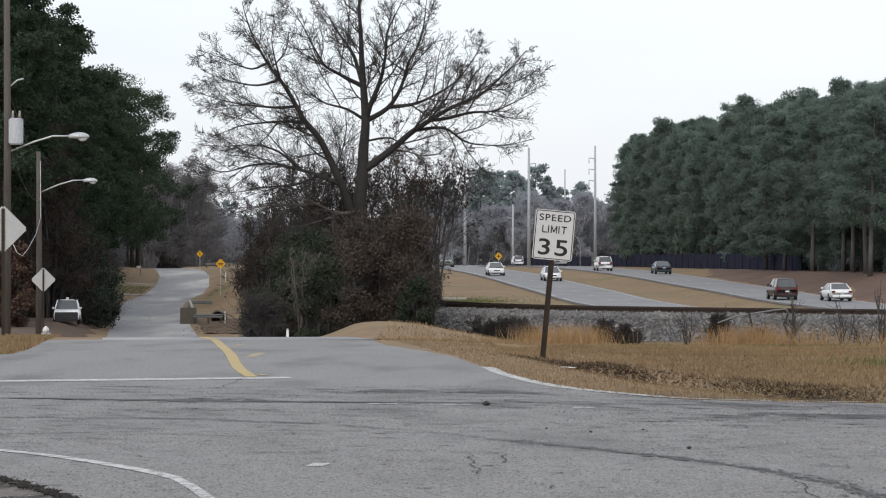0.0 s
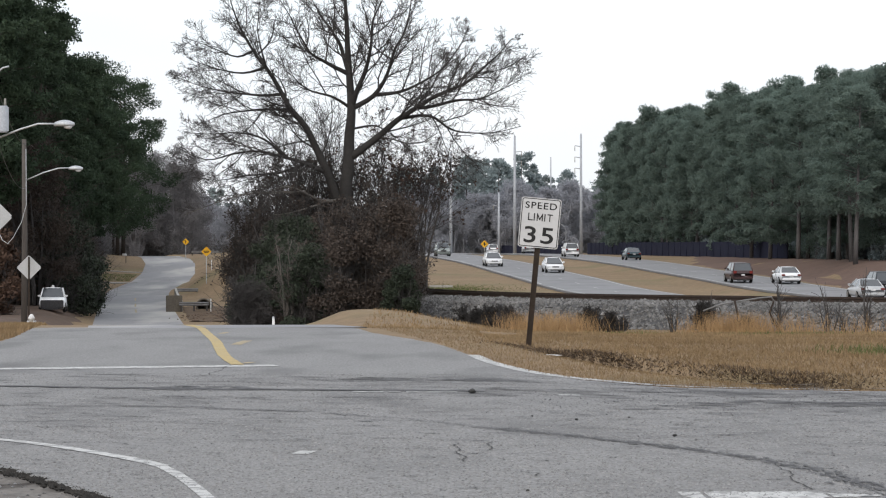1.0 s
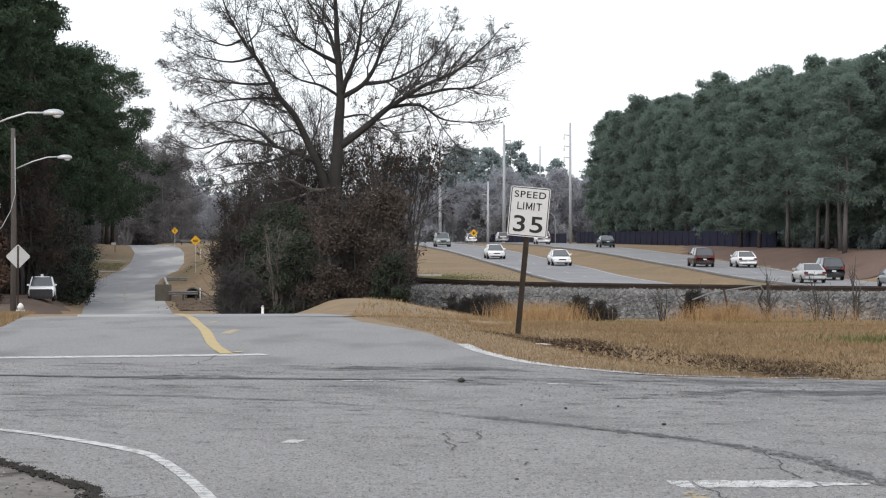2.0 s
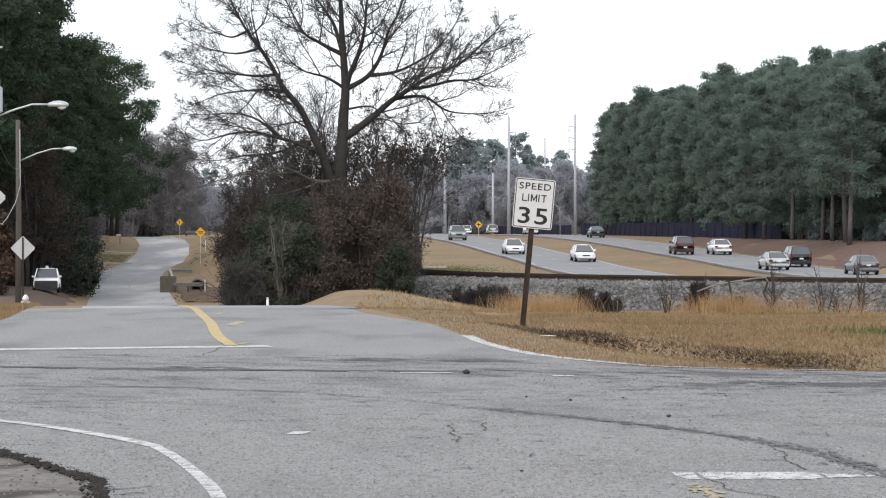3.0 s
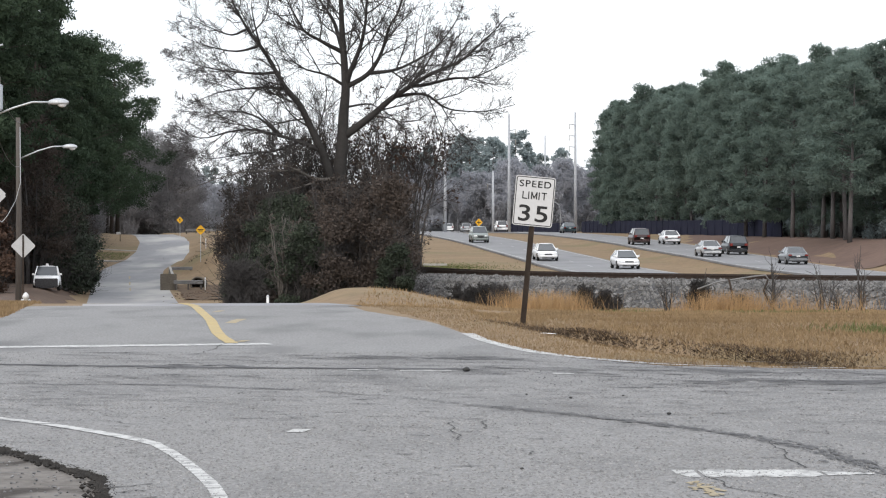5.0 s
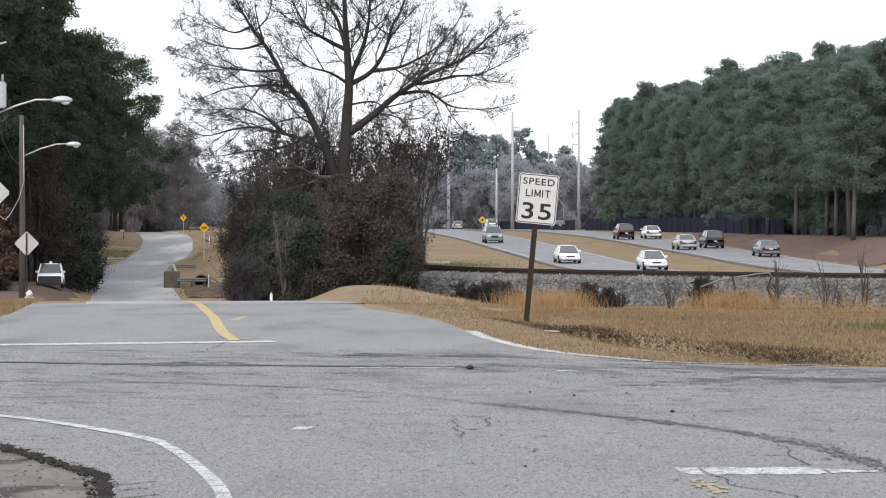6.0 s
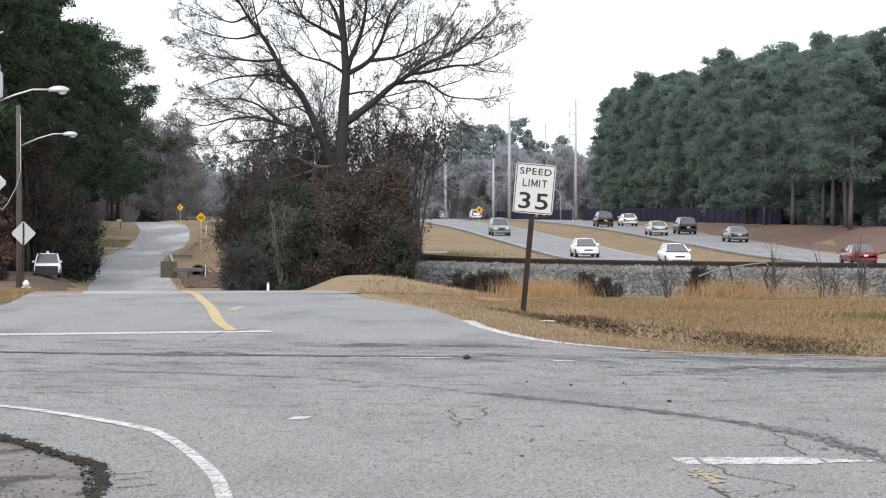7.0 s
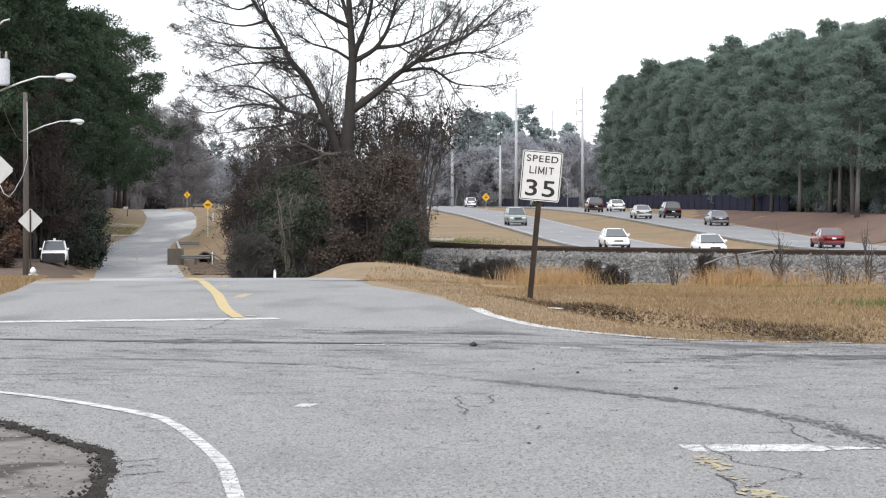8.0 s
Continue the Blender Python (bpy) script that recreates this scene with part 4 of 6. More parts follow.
BROWN_TREE = "slender twiggy tree with a few brown leaves in a thicket"
for k, (x, y, h, w, lv) in enumerate([(-1.3, 110, 8.2, 4.0, 0.22), (-0.3, 109, 7.8, 3.6, 0.22), (-2.2, 112, 7.8, 4.0, 0.22), (-0.6, 112, 7.6, 3.8, 0.2)]):
    small_tree(150 + k, x, y, h, w, M_RUSSET, SAPLING, lv, 0.11, bare=4)
for k, (x, y, h, w) in enumerate([(-4.6, 110, 9.6, 5.0), (-6.0, 111, 8.2, 5.0), (-3.2, 112, 9.4, 4.6)]):
    small_tree(160 + k, x, y, h, w, M_BROWNLEAF, "bare grey tree growing behind a larger hardwood", 0.0, name="bare_tree", bare=3)
for k, (x, y, h, w, lv) in enumerate([(-4.8, 109, 7.0, 4.0, 0.4), (-6.2, 108, 6.4, 3.6, 0.35), (-4.0, 103, 5.2, 3.0, 0.35), (-2.4, 101, 5.4, 3.0, 0.4), (-1.4, 100, 5.4, 2.8, 0.4), (-5.6, 103, 4.8, 3.0, 0.3), (-6.7, 106, 5.4, 3.2, 0.3),
                                      (-3.2, 99, 4.8, 2.6, 0.35), (-0.9, 98, 4.4, 2.0, 0.4), (-6.0, 112, 7.0, 4.0, 0.4), (-4.4, 113, 7.2, 4.2, 0.4), (-5.4, 107, 6.6, 3.6, 0.45), (-3.6, 108, 6.6, 3.4, 0.4)]):
    small_tree(170 + k, x, y, h, w, M_BROWNLEAF, BROWN_TREE, lv, 0.09, M_TWIG if k % 2 else M_BARK)
small_tree(190, -4.75, 93.5, 3.4, 1.8, M_BROWNLEAF, "pale-barked bare sapling before a thicket", 0.05, 0.1, M_PALE_BARK)
shrub(130, -6.05, 93, GZ(-6.05, 93) - 0.35, 1.7, 1.9, 1.7, M_TWIG, "leafless brown-grey thorn bush on a road bank", 30, 0, 0.08, 64, twig_mat=M_TWIG, twigs=3)
shrub(131, -5.4, 94, GZ(-5.4, 94) - 0.35, 1.7, 1.2, 1.6, M_BROWNLEAF, SCRUB, 18, 120, 0.08, 20, twigs=2)

# pines: a few of each make, then copies
EDGE_PINE = "tall loblolly pine at the edge of a dense wood"
# needles and bark of these pines carry the haze in their colours
far_protos = [pine(200 + k, h, cf, sp, n, 170, 0.42, M_PINE_HAZED, EDGE_PINE, width=0.16, bark=M_HAZED_BARK) for k, (h, cf, sp, n) in
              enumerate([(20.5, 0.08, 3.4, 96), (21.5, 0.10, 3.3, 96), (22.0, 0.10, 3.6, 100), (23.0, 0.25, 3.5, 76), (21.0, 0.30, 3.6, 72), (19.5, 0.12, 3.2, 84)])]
rnd = random.Random(11)
first = [True] * 6


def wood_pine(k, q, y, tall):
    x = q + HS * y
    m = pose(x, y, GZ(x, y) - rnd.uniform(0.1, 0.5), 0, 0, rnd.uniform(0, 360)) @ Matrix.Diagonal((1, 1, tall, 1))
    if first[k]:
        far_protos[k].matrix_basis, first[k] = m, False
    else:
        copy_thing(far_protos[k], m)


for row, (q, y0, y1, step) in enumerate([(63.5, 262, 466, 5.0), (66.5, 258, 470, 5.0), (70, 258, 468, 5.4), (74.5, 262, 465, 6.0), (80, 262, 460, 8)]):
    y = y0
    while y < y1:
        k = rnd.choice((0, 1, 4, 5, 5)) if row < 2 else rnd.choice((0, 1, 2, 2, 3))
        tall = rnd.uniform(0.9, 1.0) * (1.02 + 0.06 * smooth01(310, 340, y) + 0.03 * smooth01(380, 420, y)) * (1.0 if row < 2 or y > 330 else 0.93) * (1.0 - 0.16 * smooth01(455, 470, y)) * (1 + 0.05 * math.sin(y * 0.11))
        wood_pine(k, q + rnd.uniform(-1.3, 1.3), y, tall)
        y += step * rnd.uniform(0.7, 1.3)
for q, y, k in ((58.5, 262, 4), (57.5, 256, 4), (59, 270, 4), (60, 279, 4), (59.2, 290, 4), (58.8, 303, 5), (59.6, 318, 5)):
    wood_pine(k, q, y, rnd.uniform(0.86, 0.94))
# shaded understorey inside that wood, its needles paled to imitate haze there
under = shrub(390, 0, 0, 0, 5, 5.5, 5, M_HAZE_PINE, "young pine filling the shade of a pine wood", 40, 150, 0.34, 8, leaf_w=0.2, twig_mat=M_HAZED_BARK)
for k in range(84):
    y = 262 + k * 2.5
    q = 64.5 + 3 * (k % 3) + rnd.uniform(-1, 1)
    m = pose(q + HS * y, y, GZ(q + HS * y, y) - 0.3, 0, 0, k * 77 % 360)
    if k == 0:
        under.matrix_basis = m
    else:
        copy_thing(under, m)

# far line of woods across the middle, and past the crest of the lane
# haze over this line of woods lies in its pale needle and twig colours
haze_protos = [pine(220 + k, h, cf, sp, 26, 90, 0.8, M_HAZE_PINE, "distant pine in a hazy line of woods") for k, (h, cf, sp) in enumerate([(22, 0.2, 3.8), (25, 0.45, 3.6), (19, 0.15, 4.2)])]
grey_protos = [shrub(230 + k, 0, 0, 0, w, h, w, M_HAZED_TWIG, "distant leafless tree in a hazy line of woods", 32, 230, 1.1, 14, "leafless_tree", "tree", M_HAZED_TWIG, low=0.02, twigs=1, leaf_w=0.07) for k, (w, h) in enumerate([(9, 16), (8, 14), (10, 18)])]
fresh = {}


def put(proto, m):
    if proto.name in fresh:
        return copy_thing(proto, m)
    fresh[proto.name] = True
    proto.matrix_basis = m
    return proto


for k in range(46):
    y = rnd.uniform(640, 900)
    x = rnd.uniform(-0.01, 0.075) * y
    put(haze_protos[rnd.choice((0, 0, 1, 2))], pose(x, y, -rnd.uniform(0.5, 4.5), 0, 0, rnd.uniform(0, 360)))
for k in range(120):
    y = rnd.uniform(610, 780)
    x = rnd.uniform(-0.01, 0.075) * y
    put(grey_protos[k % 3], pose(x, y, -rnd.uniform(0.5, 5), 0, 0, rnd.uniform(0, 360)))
# these trees get their haze from the lightened twig colour
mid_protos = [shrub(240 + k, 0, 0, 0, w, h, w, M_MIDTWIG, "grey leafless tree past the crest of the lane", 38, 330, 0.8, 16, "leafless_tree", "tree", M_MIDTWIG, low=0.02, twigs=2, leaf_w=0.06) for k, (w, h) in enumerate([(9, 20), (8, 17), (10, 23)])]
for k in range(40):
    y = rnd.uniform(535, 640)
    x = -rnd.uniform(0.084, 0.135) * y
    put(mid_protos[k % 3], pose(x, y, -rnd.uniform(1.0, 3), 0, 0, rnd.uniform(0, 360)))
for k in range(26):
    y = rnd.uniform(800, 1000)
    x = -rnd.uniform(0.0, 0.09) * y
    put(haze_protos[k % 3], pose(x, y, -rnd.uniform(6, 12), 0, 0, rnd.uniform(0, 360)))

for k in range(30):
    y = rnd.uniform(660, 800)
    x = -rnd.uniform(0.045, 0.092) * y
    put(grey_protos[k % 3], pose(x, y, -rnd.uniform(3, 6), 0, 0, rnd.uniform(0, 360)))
near_protos = [pine(300 + k, h, cf, sp, 66, 330, 0.30, M_PINE, "dark green pine standing along a lane", clump=0.26) for k, (h, cf, sp) in
               enumerate([(25, 0.30, 4.4), (28, 0.38, 4.8), (22, 0.18, 4.6), (26, 0.3, 6.4), (29, 0.16, 8.8)])]
spots = [(-11.5, 203, 1), (-11, 212, 1), (-8, 226, 0), (-9, 246, 0), (-13, 238, 1), (-8.5, 262, 0), (-12, 275, 1), (-8.5, 290, 0), (-9.5, 318, 0), (-13, 335, 1), (-13, 352, 0),
         (-13, 385, 0), (-10.5, 442, 0), (-13, 430, 1), (-9, 452, 0), (-7.0, 462, 2), (-11, 470, 0), (-17, 220, 1), (-16, 255, 1), (-14, 300, 1), (-15, 370, 1), (-15, 400, 1),
         (-10, 330, 2), (-12.5, 370, 2), (-6.5, 275, 2), (-6.8, 315, 3), (-8.8, 345, 3), (-10, 388, 4), (-6.6, 446, 4), (-5.4, 458, 4), (-8.5, 250, 3), (-13, 208, 3), (-6.5, 300, 0)]
for dx, y, k in spots:
    x = road_x(y) + dx
    put(near_protos[k], pose(x, y, GZ(x, y) - 0.2, 0, 0, y * 7 % 360))
def leaf_floor():
    V, Fc = [], []
    ys, ds = np.arange(92, 318, 3.0), np.concatenate([np.arange(0, 10, 0.5), np.linspace(10, 26, 9)])
    n = len(ds)
    for y in ys:
        for i, d in enumerate(ds):
            x = road_x(y) - 4.4 - 0.8 * noise.noise((y * 0.15, 0, 8)) - (1.6 if y < 130 else 0) - d
            V.append((x, y, ground_z(x, y) + 0.09 - (0.15 if i == 0 else 0)))
    for j in range(len(ys) - 1):
        for i in range(n - 1):
            Fc.append((j * n + i, j * n + i + 1, (j + 1) * n + i + 1, (j + 1) * n + i))
    tagged(new("ground_leaf_floor", mesh_of("ground_leaf_floor", V, Fc, M_LEAF_FLOOR, True)), "dark brown fallen leaves under trees beside a lane", "ground", kind="structure")


leaf_floor()
# leafless and brown undergrowth along the lane
# the last make wears the haze-lightened twig colour
low_protos = [shrub(400 + k, 0, 0, 0, w, h, w * 0.9, mt, lb, 36, 300, 0.2 if k == 1 else 0.45, 16, "understorey_tree", "tree", tm, twigs=2, leaf_w=0.4 if k == 1 else 0.09) for k, (w, h, mt, tm, lb) in enumerate([
    (6, 14, M_WOODBROWN, M_TWIG, "brown leafless understorey tree beside a lane"), (5, 8, M_CEDAR, M_TWIG, "dark evergreen understorey tree beside a lane"),
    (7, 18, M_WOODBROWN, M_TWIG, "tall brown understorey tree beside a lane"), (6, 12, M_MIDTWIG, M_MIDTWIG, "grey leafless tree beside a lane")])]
russet_protos = [shrub(420 + k, 0, 0, 0, w, h, w * 0.9, M_RUSSET, "oak holding dark russet winter leaves beside a lane", 44, 260, 0.22, 18, "oak_tree", "tree", twigs=2, low=0.08) for k, (w, h) in enumerate([(6, 9), (5, 7)])]
for k in range(37):
    y = 219 + k * 2.7
    x = road_x(y) - 5.4 - 1.2 - rnd.uniform(0, 5.0)
    put(low_protos[(0, 1, 2, 0, 1)[k % 5]], pose(x, y, GZ(x, y) - 0.4, 0, 0, rnd.uniform(0, 360)))
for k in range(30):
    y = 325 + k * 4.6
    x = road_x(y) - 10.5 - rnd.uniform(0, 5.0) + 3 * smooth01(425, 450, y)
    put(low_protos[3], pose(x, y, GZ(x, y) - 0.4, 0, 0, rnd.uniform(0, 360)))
for x, y, k in ((-31.5, 190, 0), (-34.5, 196, 0), (-36.5, 204, 0), (-33.0, 201, 1), (-32.5, 222, 0), (-31, 227, 1), (-32.5, 231, 0), (-39, 207, 0), (-29.8, 188, 1)):
    put(russet_protos[k], pose(x, y, GZ(x, y) - 0.5, 0, 0, y * 37 % 360))
for x, y in ((-29.0, 221), (-28.9, 228), (-29.9, 234), (-31.2, 243), (-33.8, 262)):
    put(low_protos[1], pose(x, y, GZ(x, y) - 0.4, 0, 0, y * 53 % 360))


# ---- verge: grass, litter, gravel ----
def blades(name, label, pts, h, w, material, seed, spread=0.35, parent=None, category="grass"):
    """Single grass blades, one narrow leaf each, rooted at (x, y)."""
    r = np.random.RandomState(seed)
    V = []
    for x, y in pts:
        z = ground_z(x, y) - 0.01
        a = r.uniform(0, 6.283)
        hh = h * r.uniform(0.5, 1.3)
        lx, ly = r.normal(0, spread, 2) * hh
        ww = w * r.uniform(0.6, 1.3)
        V += [(x - ww * math.cos(a), y - ww * math.sin(a), z), (x + ww * math.cos(a), y + ww * math.sin(a), z), (x + lx, y + ly, z + hh)]
    ob = new(name, mesh_of(name, V, [(i, i + 1, i + 2) for i in range(0, len(V), 3)], material))
    return tagged(ob, label, category, kind="stuff")


rg = np.random.RandomState(21)


def scatter(n, y0, y1, test):
    out = []
    while len(out) < n:
        y = y0 * (y1 / y0) ** rg.rand()
        x = rg.uniform(-0.17, 0.17) * y
        if test(x, y):
            out.append((x, y))
    return out


def on_verge(x, y):
    return x > interp(y, RIGHT_EDGE) + 0.03 and x > road_x(y) + 3.4 and y < rail_y(x) - 3.0


blades("mown_grass", "short dormant brown grass on the verge", scatter(64000, 29.4, 60, lambda x, y: on_verge(x, y)), 0.042, 0.006, M_GRASS, 1)
blades("rough_grass", "rough dry grass behind the bank", scatter(42000, 30.3, 88, lambda x, y: on_verge(x, y) and y > bank_y(max(x, 1.0)) + 0.6 and x > 0.9), 0.065, 0.007, M_GRASS, 2, 0.6)
blades("swell_grass", "short dormant grass on the swell beside the lane", scatter(9000, 56, 88, on_verge), 0.08, 0.014, M_GRASS, 3)
blades("green_grass", "sparse patches of green winter grass", [(8.6 + rg.normal(0, 0.9), 66 + rg.normal(0, 1.6)) for _ in range(700)] + [(5.2 + rg.normal(0, 0.5), 72 + rg.normal(0, 1.5)) for _ in range(250)]
       + [(6.2 + rg.normal(0, 0.35), 38.5 + rg.normal(0, 0.8)) for _ in range(350)], 0.11, 0.012, M_GREENGRASS, 4)
TALL = []
for cx, cy, n, s_ in ((3.35, 81, 420, 0.55), (4.0, 81.5, 380, 0.5), (8.6, 79, 420, 0.5), (9.2, 79, 150, 0.6), (2.7, 82, 120, 0.4), (10.4, 78, 80, 0.5), (12.0, 77.5, 70, 0.8), (7.6, 79.5, 60, 0.3)):
    TALL += [(cx + rg.normal(0, s_), cy + rg.normal(0, 0.6)) for _ in range(n * 3)]
blades("tall_grass", "tall straw-coloured dead grass below the ballast", TALL, 0.56, 0.006, M_TALL, 5, 0.3)
blades("bank_stubble", "brown grass stubble hanging over a low bank", [(x, bank_y(x) + rg.uniform(0.1, 1.2)) for x in np.concatenate([rg.normal(2.1, 0.45, 900), rg.normal(4.0, 0.5, 1300)])], 0.06, 0.006, M_LITTER_LEAF, 6, 0.5)
lit = []
for k in range(7000):
    x = rg.normal(2.1, 0.42) if k % 5 < 3 else rg.normal(4.0, 0.5)
    lit.append((x, bank_y(x) + rg.normal(0.4, 0.42 + 0.1 * math.sin(x * 9))))
blades("leaf_litter", "dead brown leaves gathered along a low bank", lit, 0.030, 0.019, M_LITTER_LEAF, 7, 1.6, category="leaf litter")
blades("roadside_grass", "short dormant grass beside the lane", scatter(9000, 38, 75, lambda x, y: x < min(interp(y, LEFT_EDGE), road_x(y) - 3.4) and y > 40), 0.09, 0.012, M_GRASS, 8)


def stones(name, label, pts, r0, r1, material, seed, zf, category):
    r = np.random.RandomState(seed)
    V, Fc = [], []
    for x, y in pts:
        rr = r.uniform(r0, r1)
        b = len(V)
        o = r.uniform(0.6, 1.25, (6, 1)) * np.array([(1, 0, 0), (-1, 0, 0), (0, 1, 0), (0, -1, 0), (0, 0, .7), (0, 0, -.7)]) * rr
        rot = np.array(Matrix.Rotation(r.uniform(0, 6.28), 3, "Z"))
        V += [tuple(q) for q in (o @ rot.T + np.array([x, y, zf(x, y) + rr * 0.3]))]
        Fc += [(b, b + 2, b + 4), (b + 2, b + 1, b + 4), (b + 1, b + 3, b + 4), (b + 3, b, b + 4), (b + 2, b, b + 5), (b + 1, b + 2, b + 5), (b + 3, b + 1, b + 5), (b, b + 3, b + 5)]
    return tagged(new(name, mesh_of(name, V, Fc, material)), label, category, kind="stuff")


road_top = lambda x, y: interp(y, ROAD_Z) + 0.006
grit = [(rg.uniform(-0.17, 0.17) * y, y) for y in 14 * (34 / 14) ** rg.rand(1300)]
grit = [(x, y) for x, y in grit if x > interp(y, LEFT_EDGE) and x < interp(y, RIGHT_EDGE)]
stones("road_grit", "loose grit scattered over worn asphalt", grit, 0.003, 0.009, M_GRAVEL, 31, road_top, "gravel")
stones("road_grit", "loose gravel swept to the edge of the asphalt", [(1.0 + rg.uniform(0, 5), 27.6 + rg.normal(0, 0.7)) for _ in range(500)], 0.004, 0.012, M_GRAVEL, 32, road_top, "gravel")
for x, y, r in ((0.45, 29.05, 0.042), (1.98, 22.5, 0.02), (1.78, 24.9, 0.014), (1.3, 24.6, 0.015), (0.62, 17.5, 0.012), (0.93, 25.1, 0.012)):
    bm = bmesh.new()
    bmesh.ops.create_icosphere(bm, subdivisions=2, radius=r)
    for v in bm.verts:
        v.co *= 1 + 0.35 * noise.noise(v.co * 30 + Vector((x, y, 0)))
        v.co.z *= 0.6
    ob = new("stone", bm_mesh("stone", bm, M_CRACK))
    ob.matrix_basis = pose(x, y, 0.008 + r * 0.5)
    tagged(ob, "dark loose stone lying on the asphalt", "stone")


# broken paved shoulder inside the kerb line
def shoulder():
    V, Fc = [], []
    ys = list(np.arange(6, 21.2, 0.12))
    n = 60
    for y in ys:
        e = interp(y, LEFT_EDGE) - 0.02
        for i in range(n):
            k = (i / (n - 1)) ** 1.5
            x = e - k * (12 - max(0, (y - 16) * 0.4))
            rut = 0.03 * noise.noise((x * 1.3, y * 0.9, 0)) + 0.02 * noise.noise((x * 5, y * 5, 2))
            V.append((x, y, -0.018 - 0.02 * smooth01(0, 0.2, e - x) + rut * smooth01(0, 0.3, e - x) * 0.6))
    for j in range(len(ys) - 1):
        for i in range(n - 1):
            Fc.append((j * n + i, j * n + i + 1, (j + 1) * n + i + 1, (j + 1) * n + i))
    tagged(new("pavement_shoulder", mesh_of("pavement_shoulder", V, Fc, M_SHOULDER)), "crumbled muddy paved shoulder lower than the road", "shoulder", kind="structure")
    e = lambda y: interp(y, LEFT_EDGE)
    pts = []
    for _ in range(3600):
        y = rg.uniform(13.6, 20.6)
        pts.append((e(y) + 0.03 - abs(rg.normal(0, 0.065)), y))
    stones("broken_asphalt", "dark crumbs of broken asphalt along the road edge", pts, 0.006, 0.024, M_TAR_CRUMB, 33, lambda x, y: -0.014, "rubble")
    pts = [(e(y) - abs(rg.normal(0, 1.0)), y) for y in rg.uniform(13.5, 19.5, 700)]
    stones("shoulder_gravel", "loose gravel on a crumbled shoulder", pts, 0.005, 0.014, M_GRAVEL, 34, lambda x, y: -0.034, "gravel")


shoulder()
tagged(mark("litter_scrap", [(1.62, 38.6), (1.72, 38.6), (1.8, 38.5)], 0.12, M_LITTER, None, 0.03, zf=ground_z), "scrap of white litter lying on the grass", "litter")


# ---- low brush and wreckage at the foot of the ballast ----
for k, (x, y, w, h) in enumerate([(1.2, 85, 1.4, 0.7), (2.0, 84.5, 1.4, 0.75), (1.6, 84, 1.6, 0.75), (2.4, 83.5, 1.3, 0.7), (4.8, 82.5, 0.8, 0.75), (5.4, 82.5, 1.0, 0.6), (8.0, 81, 0.5, 0.95), (9.0, 79.5, 0.7, 0.5)]):
    shrub(500 + k, x, y, GZ(x, y) - 0.05, w, h, 0.9, M_LITTER_LEAF, "low dark leafless brush at the foot of a ballast bank", 24, 0, 0.04, 54, twig_mat=M_TWIG if k % 2 else M_BARK, twigs=3)
for k, (x, y, h) in enumerate([(10.0, 80, 2.3), (11.4, 79.5, 1.9), (11.9, 79, 1.5), (8.1, 80.5, 1.3), (7.1, 81, 1.4), (12.4, 79, 2.0), (3.1, 112, 0.9), (0.9, 200, 1.2)]):
    shrub(520 + k, x, y, GZ(x, y) - 0.05, 0.9, h, 0.7, M_LITTER_LEAF, "thin bare sapling standing by the railway", 5, 0, 0.05, 4, "bare_sapling", "sapling", twigs=1)


def pipe_fence(x, y):
    z = GZ(x, y)
    f = thing("bent_fence", x, y, z, "collapsed pipe and wire fence leaning on the ballast", "fence")
    part("top_rail", tube_mesh("top_rail", [([(-0.9, 0, 0.65), (-0.35, 0, 0.85), (0.3, 0.05, 0.95), (0.75, 0, 1.02), (1.05, 0, 1.05), (1.15, 0, 0.9)], [0.024] * 6)], M_OLD_STEEL, 7), f)
    for pts in ([(0.0, 0, 0.95), (0.1, 0, 0.5), (0.14, 0, -0.1)], [(1.12, 0, 0.92), (1.0, 0, 0.6), (1.2, 0, 0.2), (1.35, 0, 0.1), (1.4, 0, -0.1)]):
        part("post", tube_mesh("post", [(pts, [0.03] * len(pts))], M_POST, 7), f)
    bm = bmesh.new()
    box(bm, 0.82, 0.95, 0.0, 0.03, 0.15, 0.62, 0.01, pose(0, 0, 0, 0, 8, 0))
    part("bracket", bm_mesh("bracket", bm, M_OLD_STEEL), f)
    wires = []
    for k in range(16):
        a = -0.2 + k * 0.085
        wires.append(([(a, 0.04, 0.85 + 0.1 * a), (a + 0.25, 0.06, 0.4), (a + 0.1, 0.05, 0.0)], [0.004] * 3))
        wires.append(([(a, 0.04, 0.0), (a + 0.1, 0.06, 0.4), (a + 0.3, 0.05, 0.85)], [0.004] * 3))
    tagged(part("wire_netting", tube_mesh("wire_netting", wires, M_OLD_STEEL, 3, False), f), kind="stuff")


pipe_fence(8.75, 80)


# ---- poles, lamps, wires ----
def pole(x, y, top, r, base=None):
    base = ground_z(x, y) if base is None else base
    p = thing("utility_pole", x, y, base, "weathered wooden utility pole with a street lamp arm", "utility pole")
    part("pole", tube_mesh("pole", [([(0, 0, -0.5), (0.03, 0, (top - base) * 0.5), (0.0, 0, top - base)], [r * 1.15, r, r * 0.8])], M_WOODPOLE, 10), p)
    return p, base


